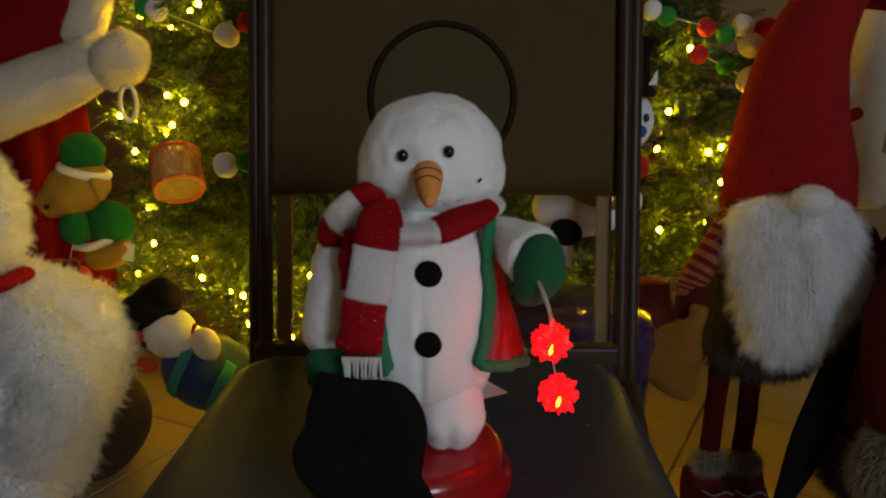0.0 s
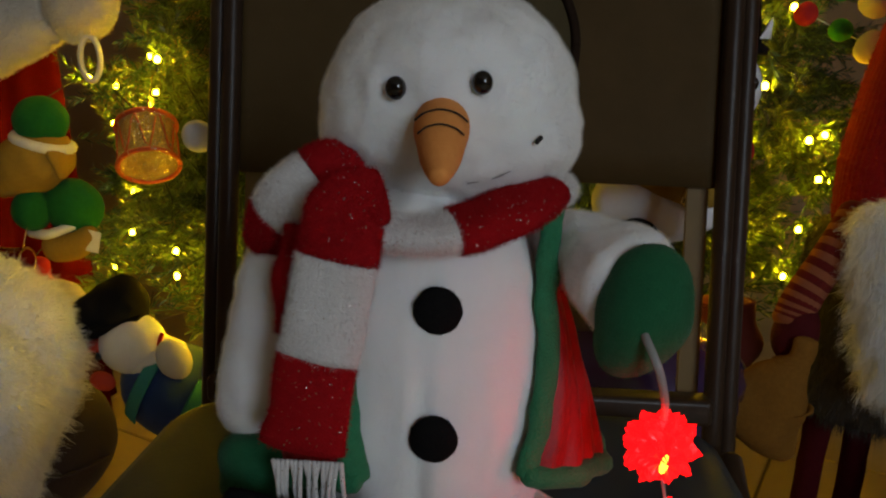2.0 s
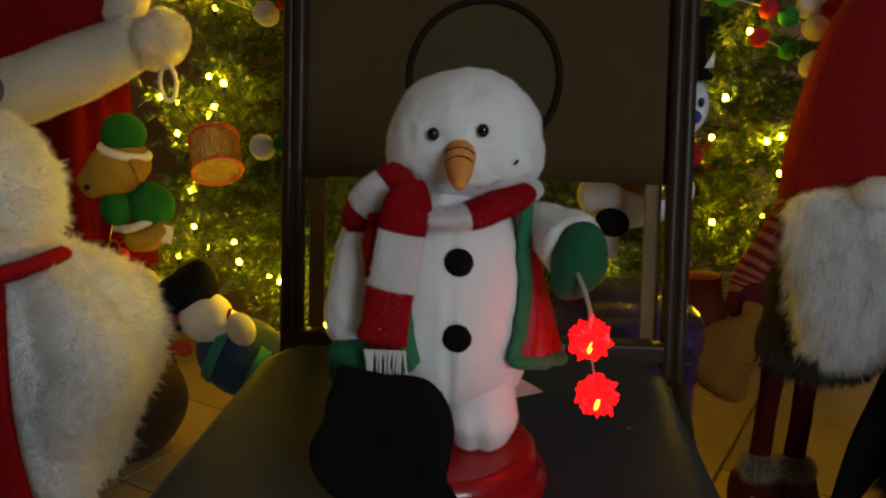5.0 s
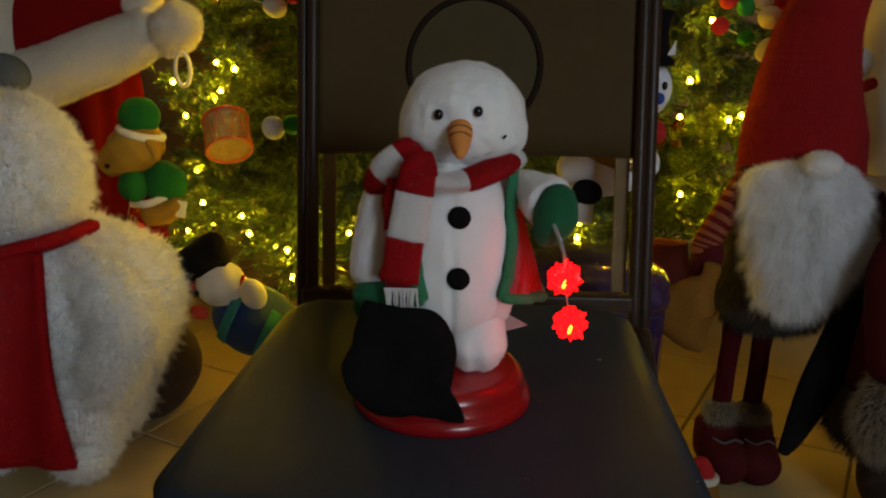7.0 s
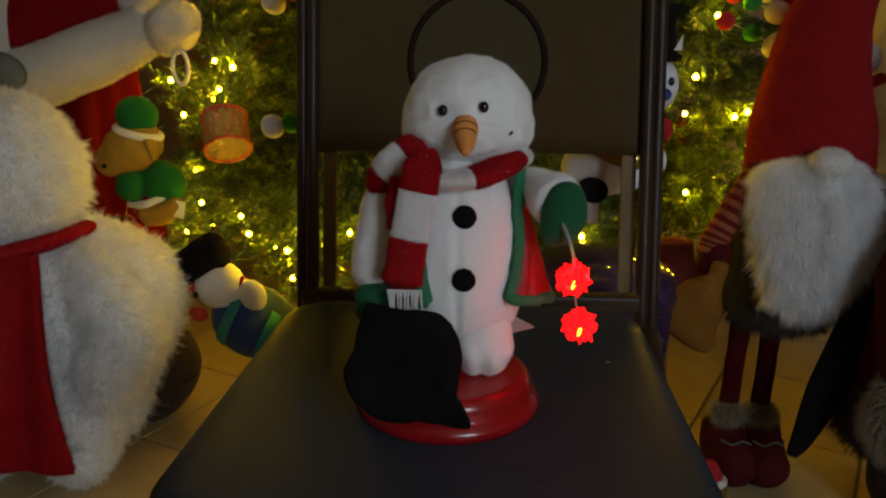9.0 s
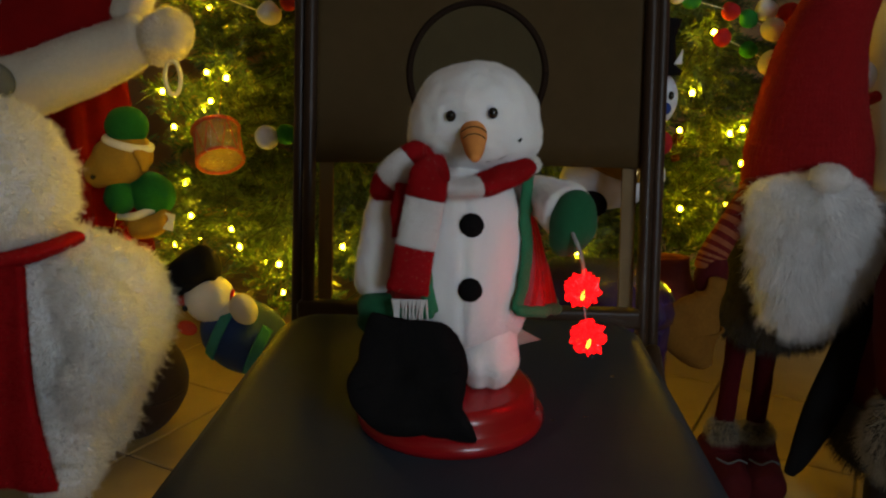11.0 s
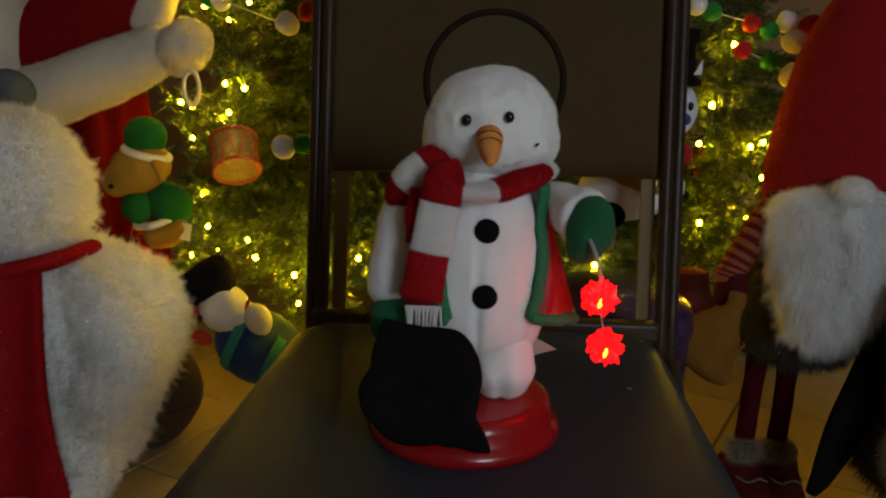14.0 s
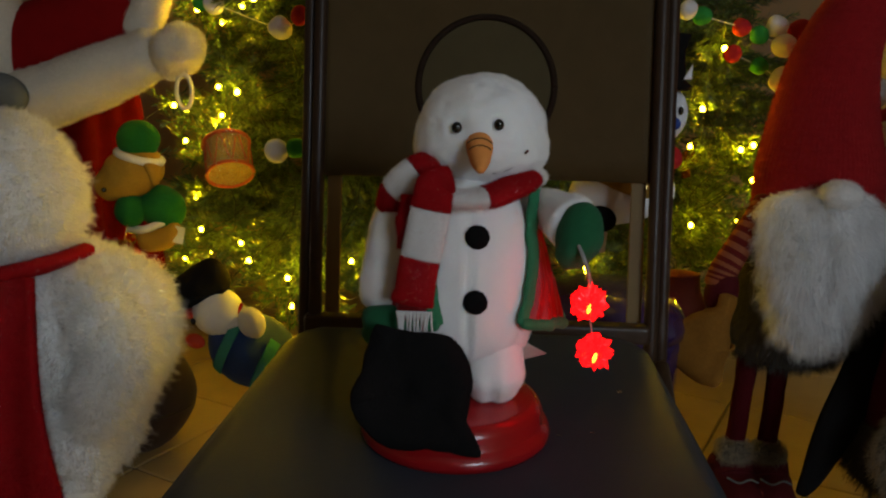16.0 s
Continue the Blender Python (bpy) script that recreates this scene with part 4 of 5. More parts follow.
# glittering drum ornament
def drum(c, axis, r, h, wall, rim, label, strap=True):
    t = thing("drum_ornament", c, label, "ornament", "drum ornaments")
    m = Vector(axis).to_track_quat("Z", "Y").to_matrix().to_4x4()
    bm = bmesh.new()
    lathe(bm, [(0.0, -h / 2), (r * 0.97, -h / 2), (r * 0.97, h / 2), (0, h / 2)], c, 36, 1, m)
    part("drum_body", bm, wall, t, smooth=False)
    for s in (-1, 1):
        bm = bmesh.new()
        ring = [Vector(c) + m @ Vector((r * math.cos(a), r * math.sin(a), s * h / 2)) for a in np.linspace(0, 2 * math.pi, 25)]
        tube(bm, ring, r * 0.085, n=49, seg=8, round_ends=False)
        part("drum_rim", bm, rim, t)
    bm = bmesh.new()
    k = 8
    zig = [Vector(c) + m @ Vector((r * math.cos(math.pi * i / k), r * math.sin(math.pi * i / k), (h / 2 if i % 2 else -h / 2) * 0.9)) for i in range(2 * k + 1)]
    tube(bm, zig, r * 0.03, n=6 * k, seg=5, round_ends=False)
    part("drum_cord", bm, rim, t)
    bm = bmesh.new()
    top = Vector(c) + m @ Vector((0, r, h * 0.4))
    tube(bm, [top, top + Vector((0.004, 0.01, 0.03)), top + Vector((0, 0.03, 0.05))], 0.0008, n=8, seg=5)
    part("hanger", bm, GOLD, t)


drum((-0.460, 1.345, 0.583), (-0.28, 0.62, 0.76), 0.041, 0.066, GLITTER_GOLD, RIM_ORANGE, "gold glitter drum ornament with orange rims, hung on tree")
drum((-0.705, 1.40, 0.392), (1.0, -0.1, 0.05), 0.020, 0.045, SANTA_RED, GOLD, "small red drum ornament with gold rims, hung on tree")


# hanging plush duck-like bird in a green cap and jacket
bird = thing("plush_ornament", (-0.665, 1.45, 0.42), "tan plush ornament in green cap and jacket, hung on tree", "ornament")
bm = bmesh.new()
ball(bm, (-0.667, 1.445, 0.603), (0.041, 0.038, 0.038), (0, 0, 0), 30, 20, wob=0.003, freq=30)
part("cap", bm, CAP_GREEN, bird, "round green fleece cap")
bm = bmesh.new()
tube(bm, [(-0.667 + 0.040 * math.cos(a), 1.445 + 0.038 * math.sin(a), 0.570 - 0.010 * math.cos(a)) for a in np.linspace(0, 2 * math.pi, 13)], 0.0085, n=36, seg=10)
part("cap_brim", bm, TAG_WHITE, bird, "white cap brim")
bm = bmesh.new()
tube(bm, [(-0.650, 1.45, 0.560), (-0.690, 1.44, 0.535), (-0.735, 1.43, 0.508)], [0.040, 0.050, 0.046, 0.026], n=20, seg=26, wob=0.003, freq=30)
part("face", bm, TAN_PLUSH, bird)
bm = bmesh.new()
tube(bm, [(-0.655, 1.43, 0.575), (-0.635, 1.425, 0.555), (-0.632, 1.43, 0.520)], [0.010, 0.022, 0.010], n=14, seg=16, flat=0.5)
part("ear", bm, TAN_PLUSH, bird)
bm = bmesh.new()
ball(bm, (-0.715, 1.387, 0.513), 0.005, seg=12, rings=8)
part("eye", bm, EYE_BLACK, bird)
bm = bmesh.new()
ball(bm, (-0.632, 1.455, 0.470), (0.046, 0.04, 0.044), (0, 20, 0), 28, 18, wob=0.004, freq=25)
ball(bm, (-0.685, 1.43, 0.468), (0.030, 0.03, 0.034), (0, -10, 0), 24, 14, wob=0.003, freq=25)
part("jacket", bm, CAP_GREEN, bird, "green fleece jacket")
bm = bmesh.new()
tube(bm, [(-0.695, 1.44, 0.428), (-0.655, 1.42, 0.432), (-0.615, 1.44, 0.448)], 0.008, n=16, seg=10)
part("jacket_trim", bm, TAG_WHITE, bird, "white jacket hem")
bm = bmesh.new()
tube(bm, [(-0.665, 1.45, 0.405), (-0.630, 1.445, 0.410), (-0.600, 1.44, 0.430)], [0.026, 0.024, 0.016], n=14, seg=16, wob=0.003, freq=30)
part("foot", bm, TAN_PLUSH, bird)
bm = bmesh.new()
box(bm, (-0.592, 1.43, 0.420), (0.020, 0.001, 0.034), (0, 12, 0))
part("care_tag", bm, TAG_WHITE, bird, "white sewn-in tag", smooth=False)
bm = bmesh.new()
tube(bm, [(-0.667, 1.46, 0.635), (-0.64, 1.50, 0.66), (-0.62, 1.55, 0.67)], 0.001, n=8, seg=5)
part("hanger", bm, WIRE, bird)

# hanging snow duck in a blue coat
duck = thing("duck_ornament", (-0.43, 1.29, 0.24), "white plush duck in black hat and blue coat, hung on tree", "ornament")
bm = bmesh.new()
ball(bm, (-0.411, 1.29, 0.243), (0.083, 0.074, 0.065), (0, 24, 0), 36, 24, wob=0.003, freq=14)
part("coat", bm, DUCK_BLUE, duck, "dark blue stuffed coat")
dm = Matrix.LocRotScale(Vector((-0.411, 1.29, 0.243)), Euler((0, radians(24), 0)), Vector((0.0880, 0.0790, 0.0695)))
for ax in (-0.42, 0.42):
    bm = bmesh.new()
    surface(lambda u, v: dm @ Vector((ax + 0.11 * (2 * u - 1), -math.cos(radians(-42 + 95 * v)) * math.sqrt(1 - (ax + 0.11 * (2 * u - 1)) ** 2),
                                      math.sin(radians(-42 + 95 * v)) * math.sqrt(1 - (ax + 0.11 * (2 * u - 1)) ** 2))), 6, 16, 0.0015, bm)
    part("stripe", bm, DUCK_TEAL, duck, "teal coat stripe")
bm = bmesh.new()
ball(bm, (-0.468, 1.27, 0.322), (0.045, 0.043, 0.043), (0, 0, 0), 30, 20)
tube(bm, [(-0.468, 1.272, 0.32), (-0.445, 1.275, 0.300), (-0.425, 1.28, 0.285)], [0.036, 0.038, 0.042], n=12, seg=24)
part("head", bm, DUCK_WHITE, duck)
bm = bmesh.new()
ball(bm, (-0.404, 1.238, 0.308), (0.024, 0.018, 0.030), (0, -20, 0), 24, 16)
part("wing", bm, DUCK_WHITE, duck)
bm = bmesh.new()
tube(bm, [(-0.515, 1.262, 0.372), (-0.482, 1.268, 0.388), (-0.455, 1.272, 0.405)], [0.030, 0.038, 0.034], n=16, seg=26, wob=0.003, freq=30)
tube(bm, [(-0.531, 1.262, 0.352), (-0.488, 1.268, 0.368), (-0.440, 1.272, 0.378)], [0.026, 0.044, 0.026], n=12, seg=24, flat=0.35, up=(0, 0, 1))
part("hat", bm, BLACK_CLOTH, duck, "black felt hat")
bm = bmesh.new()
tube(bm, [(-0.508, 1.262, 0.316), (-0.530, 1.256, 0.314), (-0.545, 1.252, 0.308)], [0.015, 0.012, 0.007], n=10, seg=16, flat=0.6)
part("bill", bm, BILL_RED, duck, "orange red bill")
bm = bmesh.new()
ball(bm, (-0.503, 1.250, 0.268), (0.018, 0.012, 0.013), (0, 20, 0), 18, 12)
part("scarf", bm, BILL_RED, duck, "orange red scarf knot")
bm = bmesh.new()
ball(bm, (-0.499, 1.234, 0.310), (0.005, 0.003, 0.006), seg=12, rings=8)
part("eye", bm, EYE_BLACK, duck)
bm = bmesh.new()
tube(bm, [(-0.420, 1.262, 0.337), (-0.424, 1.255, 0.322), (-0.426, 1.258, 0.308)], 0.004, n=6, seg=8, flat=0.5)
part("ribbon", bm, POM_RED, duck, "red ribbon")
bm = bmesh.new()
tube(bm, [(-0.44, 1.29, 0.38), (-0.40, 1.34, 0.42), (-0.36, 1.42, 0.43)], 0.0012, n=8, seg=5)
part("hanger", bm, WIRE, duck)
for ob in duck.children:
    piece = ob.name.split(".")[0]
    ob.location += Vector({"hat": (-0.014, 0.008, -0.022), "head": (0.002, 0, -0.004), "wing": (0.006, 0.006, 0)}.get(piece, (0, 0, 0)))

# plush snowman hung behind the chair
hung = thing("plush_ornament", (0.20, 1.06, 0.58), "white plush snowman in black top hat, hung behind the chair", "ornament")
bm = bmesh.new()
ball(bm, (0.229, 1.075, 0.697), (0.050, 0.042, 0.047), (0, 0, 0), 30, 20)
part("head", bm, ICE_FELT, hung)
bm = bmesh.new()
lathe(bm, [(0.0, 0.0), (0.050, 0.0), (0.052, 0.006), (0.044, 0.012), (0.043, 0.05), (0.047, 0.075), (0.0, 0.08)], (0.229, 1.075, 0.730), 28, wob=0.006, freq=20)
part("hat", bm, BLACK_CLOTH, hung, "soft black top hat")
bm = bmesh.new()
surface(lambda u, v: (0.262 + 0.012 * u, 1.040 + 0.006 * u, 0.745 + 0.020 * u * v), 4, 4, 0.0015, bm)
part("hat_patch", bm, ICE_FELT, hung, "pale triangular patch")
bm = bmesh.new()
ball(bm, (0.262, 1.040, 0.703), (0.004, 0.003, 0.006), seg=12, rings=8)
part("eye", bm, EYE_BLACK, hung)
bm = bmesh.new()
ball(bm, (0.253, 1.031, 0.686), 0.0085, seg=16, rings=10)
part("nose", bm, BLUE_FELT, hung, "blue felt nose")
bm = bmesh.new()
tube(bm, [(0.135, 1.06, 0.580), (0.19, 1.05, 0.585), (0.25, 1.06, 0.593)], [0.030, 0.045, 0.040, 0.026], n=18, seg=26, wob=0.003, freq=20)
part("torso", bm, ICE_FELT, hung)
bm = bmesh.new()
ball(bm, (0.158, 1.008, 0.556), (0.022, 0.010, 0.018), (0, 15, 0), 26, 16)
part("patch", bm, BLACK_CLOTH, hung, "oval black felt patch")
bm = bmesh.new()
tube(bm, [(0.15, 1.025, 0.618), (0.185, 1.006, 0.606), (0.215, 1.006, 0.598), (0.248, 1.02, 0.605)], 0.012, n=16, seg=12, flat=0.5, up=(0, 1, 0))
part("belt", bm, TAN_PLUSH, hung, "tan cloth belt")
bm = bmesh.new()
tube(bm, [(0.198, 0.999, 0.602), (0.214, 0.998, 0.597)], 0.013, n=4, seg=12, flat=0.4, up=(0, 1, 0))
part("buckle", bm, GOLD, hung, "shiny gold band")
bm = bmesh.new()
tube(bm, [(0.17, 1.05, 0.640), (0.21, 1.035, 0.632), (0.26, 1.05, 0.638)], [0.018, 0.022, 0.016], n=14, seg=16)
part("scarf", bm, POM_RED, hung, "red felt scarf")
bm = bmesh.new()
box(bm, (0.155, 1.012, 0.523), (0.026, 0.001, 0.030), (0, 4, 0))
part("care_tag", bm, TAG_WHITE, hung, "white sewn-in tag", smooth=False)
bm = bmesh.new()
tube(bm, [(0.224, 1.075, 0.805), (0.23, 1.15, 0.84), (0.24, 1.32, 0.85)], 0.0012, n=8, seg=5)
part("hanger", bm, WIRE, hung)


hung.location.x += 0.008


# ---- round the chair ----
# fuzzy standing snowman
plush = thing("plush_snowman", (-0.75, 1.19, 0), "large fuzzy white plush snowman with long red scarf on floor", "plush snowman")
bm = bmesh.new()
ball(bm, (-0.780, 1.16, 0.535), (0.126, 0.120, 0.136), (0, 0, 0), 60, 40, wob=0.005, freq=16)
head = part("head", bm, PLUSH_WHITE, plush)
pile(head, 46000, 0.013, 0.0012, SHAG_FUR, jitter=0.9, comb=(0, 0, -0.15), sections=2, curl=0.2, tuft=0.012, pull=0.75)
bm = bmesh.new()
lathe(bm, [(0.0, 0.045), (0.10, 0.05), (0.150, 0.07), (0.172, 0.12), (0.198, 0.19), (0.240, 0.26), (0.250, 0.33), (0.228, 0.392), (0.180, 0.422), (0.110, 0.452), (0.0, 0.47)],
      (-0.765, 1.20, 0), 80, 0.60, wob=0.006, freq=14)
torso = part("torso", bm, PLUSH_WHITE, plush)
pile(torso, 76000, 0.014, 0.0012, SHAG_FUR, jitter=0.9, comb=(0, 0, -0.3), sections=2, curl=0.2, tuft=0.013, pull=0.75)
bm = bmesh.new()
tube(bm, [(-0.655, 1.13, 0.405), (-0.600, 1.105, 0.350), (-0.572, 1.10, 0.300), (-0.590, 1.09, 0.245), (-0.625, 1.09, 0.190)], [0.038, 0.055, 0.059, 0.054, 0.042], n=50, seg=50, wob=0.006, freq=16)
arm = part("arm", bm, PLUSH_WHITE, plush)
pile(arm, 26000, 0.014, 0.0012, SHAG_FUR, jitter=0.9, comb=(0, 0, -0.3), sections=2, curl=0.2, tuft=0.013, pull=0.75)
for x in (-0.675, -0.855):
    bm = bmesh.new()
    tube(bm, [(x + 0.012, 1.13, 0.190), (x + 0.002, 1.12, 0.085), (x, 1.09, 0.045)], [0.066, 0.062, 0.048], n=40, seg=50, wob=0.005, freq=18)
    for v in bm.verts:
        v.co.z = max(v.co.z, 0.001)
    leg = part("leg", bm, PLUSH_WHITE, plush)
    pile(leg, 20000, 0.012, 0.0012, SHAG_FUR, jitter=0.9, comb=(0, 0, -0.2), sections=2, curl=0.2, tuft=0.013, pull=0.75)
bm = bmesh.new()
tube(bm, [(-0.765 + 0.108 * math.cos(radians(a)), 1.175 + 0.118 * math.sin(radians(a)), 0.425 + 0.020 * math.cos(radians(a))) for a in range(-200, 20, 20)], 0.024, n=40, seg=16, flat=0.55)
sc = part("scarf", bm, SCARF_RED, plush, "red fleece scarf round the neck")
pile(sc, 6000, 0.004, 0.0008, SCARF_RED_PILE)
bm = bmesh.new()
surface(lambda u, v: (-0.815 + 0.135 * u + 0.045 * v, 1.055 - 0.050 * math.sin(min(v * 1.3, 1) * math.pi / 2) + 0.006 * math.sin(u * 9 + v * 4), 0.43 - 0.345 * v), 14, 30, 0.012, bm)
sc = part("scarf_tail", bm, SCARF_RED, plush, "hanging red fleece scarf end")
pile(sc, 26000, 0.007, 0.0008, SCARF_RED_PILE)

# dark brown plush behind it
bm = bmesh.new()
ball(bm, (-0.695, 1.36, 0.118), (0.140, 0.115, 0.120), (0, 10, 0), 36, 24, wob=0.008, freq=9)
for v in bm.verts:
    v.co.z = max(v.co.z, 0.001)
sack = thing("plush_cushion", (-0.695, 1.36, 0), "dark brown plush cushion lying on the tiles", "cushion")
part("cover", bm, BROWN_PLUSH, sack)
bm = bmesh.new()
tube(bm, [(-0.695 + 0.141 * math.sin(a), 1.36 - 0.117 * math.cos(a), 0.10) for a in np.linspace(-1.5, 1.5, 9)], 0.003, n=24, seg=6)
part("seam", bm, BROWN_PLUSH, sack)

# tall Santa-like figure by the tree: red robe, white fur cuff
robe = thing("plush_gnome", (-0.86, 1.46, 0), "tall plush gnome in red robe with white fur trim on floor", "plush gnome")


def robe_fn(u, v):
    a = radians(-150 + 170 * u)
    r = 0.20 + 0.05 * v + (0.022 * math.sin(u * 24 + 1.2 * v) + 0.010 * math.sin(u * 51 + 2)) * (0.5 + v)
    return (-0.985 + r * math.cos(a), 1.70 + 0.8 * r * math.sin(a), 0.72 - 0.71 * v)


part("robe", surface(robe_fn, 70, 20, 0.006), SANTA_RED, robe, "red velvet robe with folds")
bm = bmesh.new()
tube(bm, [(-1.05, 1.40, 0.640), (-0.88, 1.375, 0.664), (-0.72, 1.37, 0.714), (-0.60, 1.375, 0.768)], [0.062, 0.061, 0.056, 0.047], n=30, seg=28, wob=0.005, freq=16)
trim = part("fur_trim", bm, CREAM, robe, "thick cream fur trim")
pile(trim, 42000, 0.0055, 0.0006, CREAM_FUR, jitter=1.0, comb=(0, 0, -0.3), sections=2, curl=0.2)
bm = bmesh.new()
ball(bm, (-0.550, 1.365, 0.772), (0.047, 0.045, 0.048), (0, 0, 0), 40, 28, wob=0.012, freq=22)
pom = part("pompom", bm, CREAM, robe, "cream fur pompom")
pile(pom, 14000, 0.0055, 0.0006, CREAM_FUR, jitter=1.0, sections=2, curl=0.2)
bm = bmesh.new()
tube(bm, [(-0.538 + 0.014 * math.sin(a), 1.355, 0.700 + 0.030 * math.cos(a)) for a in np.linspace(0, 2 * math.pi, 13)], 0.0042, n=40, seg=8, round_ends=False)
part("loop", bm, CREAM, robe, "cream knitted loop")
bm = bmesh.new()
tube(bm, [(-1.02, 1.45, 0.74), (-0.87, 1.43, 0.765), (-0.70, 1.42, 0.83), (-0.63, 1.43, 0.93)], [0.08, 0.085, 0.075, 0.05], n=24, seg=26, wob=0.006, freq=14)
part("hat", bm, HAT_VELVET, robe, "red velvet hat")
bm = bmesh.new()
tube(bm, [(-0.635, 1.40, 0.81), (-0.605, 1.395, 0.86), (-0.585, 1.40, 0.93)], [0.035, 0.036, 0.034], n=12, seg=20, wob=0.004, freq=20)
up = part("fur_trim", bm, CREAM, robe, "cream fur trim")
pile(up, 12000, 0.0055, 0.0006, CREAM_FUR, jitter=1.0, sections=2, curl=0.2)
bm = bmesh.new()
tube(bm, [(-0.915, 1.375, 0.690), (-0.895, 1.37, 0.78), (-0.905, 1.375, 0.92)], [0.055, 0.058, 0.056], n=24, seg=26, wob=0.005, freq=16)
up = part("fur_trim", bm, CREAM, robe, "cream fur trim")
pile(up, 16000, 0.0055, 0.0006, CREAM_FUR, jitter=1.0, sections=2, curl=0.2)
bm = bmesh.new()
ball(bm, (-0.845, 1.305, 0.692), (0.045, 0.03, 0.036), (0, 10, 0), 28, 18, wob=0.003, freq=25)
part("mitten", bm, GREY_MITT, robe, "grey felt mitten")

# standing gnome with the long beard
gnome = thing("bearded_gnome", (0.50, 1.24, 0), "standing plush gnome, red knitted hat, long white beard, on floor", "plush gnome")
GH = [(0.532, 1.215, 0.545), (0.533, 1.22, 0.61), (0.532, 1.225, 0.69), (0.543, 1.232, 0.775), (0.572, 1.24, 0.85), (0.622, 1.25, 0.93), (0.680, 1.27, 1.00)]
bm = bmesh.new()
tube(bm, GH, [0.099, 0.095, 0.081, 0.065, 0.050, 0.034, 0.015], n=180, seg=330, flat=0.9, up=(0, 1, 0))
for v in bm.verts:
    a = math.atan2(v.co.y - 1.22, v.co.x - 0.54)
    rib = 0.0004 * math.sin(a * 72) * (1 + 0.6 * math.sin(v.co.z * 1100)) + 0.0004 * math.sin(v.co.z * 550)
    v.co.x += rib * math.cos(a)
    v.co.y += rib * math.sin(a)
    v.co += Vector((0.5, -0.5, 0.2)) * 0.006 * noise.noise(v.co * 9)
ht = part("hat", bm, HAT_KNIT, gnome, "tall pointed red knitted hat")
pile(ht, 30000, 0.0045, 0.0005, island_vary(mat("hat_pile", (0.34, 0.010, 0.012), None, 60, 0.95), 0.7, 1.3), jitter=1.0, sections=2, curl=0.3)
bm = bmesh.new()
lathe(bm, [(0.0, 0.278), (0.070, 0.284), (0.096, 0.31), (0.103, 0.37), (0.100, 0.45), (0.092, 0.53), (0.0, 0.55)], (0.518, 1.235, 0), 40, 0.9, wob=0.006, freq=14)
body = part("body", bm, GREY_CLOTH, gnome, "grey brown fur body")
pile(body, 14000, 0.012, 0.0010, GREY_FUR, jitter=0.7, comb=(0, 0, -0.8), bend=0.5, sections=2)
BEARD = [(0.514, 1.14, 0.562), (0.515, 1.115, 0.510), (0.518, 1.115, 0.440), (0.522, 1.13, 0.375), (0.518, 1.14, 0.345)]
bm = bmesh.new()
tube(bm, BEARD, [0.080, 0.092, 0.081, 0.056, 0.026], n=60, seg=60, flat=0.45, up=(0, 1, 0), wob=0.012, freq=22)
beard = part("beard", bm, mat("beard_base", (0.92, 0.92, 0.92), (0.86, 0.86, 0.86), 120, 0.9, bump=0.3, bump_scale=160), gnome, "long fluffy white beard")
pile(beard, 46000, 0.020, 0.0008, BEARD_FUR, jitter=0.6, comb=(0, 0, -1.0), bend=0.2, sections=3, curl=0.2, tuft=0.016, pull=0.5)
bm = bmesh.new()
ball(bm, (0.522, 1.100, 0.582), (0.031, 0.026, 0.022), (0, 0, 0), 28, 18)
gnome_nose = part("nose", bm, mat("nose_felt", (0.80, 0.78, 0.75), None, 150, 0.95, bump=0.3), gnome, "round pale felt nose")
pile(gnome_nose, 5000, 0.005, 0.0005, BEARD_FUR, jitter=0.9)
ARM = curve([(0.440, 1.17, 0.558), (0.409, 1.15, 0.510), (0.380, 1.14, 0.462), (0.370, 1.135, 0.435)], 21)
for i in range(20):
    bm = bmesh.new()
    tube(bm, [ARM[i], ARM[i + 1]], 0.0195 + 0.003 * i / 20, n=4, seg=18)
    part("sleeve_stripe", bm, STRIPE_TAN if i % 2 else STRIPE_RED, gnome)
bm = bmesh.new()
ball(bm, (0.374, 1.132, 0.424), (0.026, 0.024, 0.034), (0, 15, 0), 26, 18, wob=0.003, freq=30)
part("mitten", bm, BOOT_RED, gnome, "dark red mitten")
bm = bmesh.new()
tube(bm, [(0.640, 1.20, 0.515), (0.665, 1.18, 0.45), (0.67, 1.16, 0.40)], 0.026, n=10, seg=18)
part("sleeve", bm, LEG_RED, gnome)
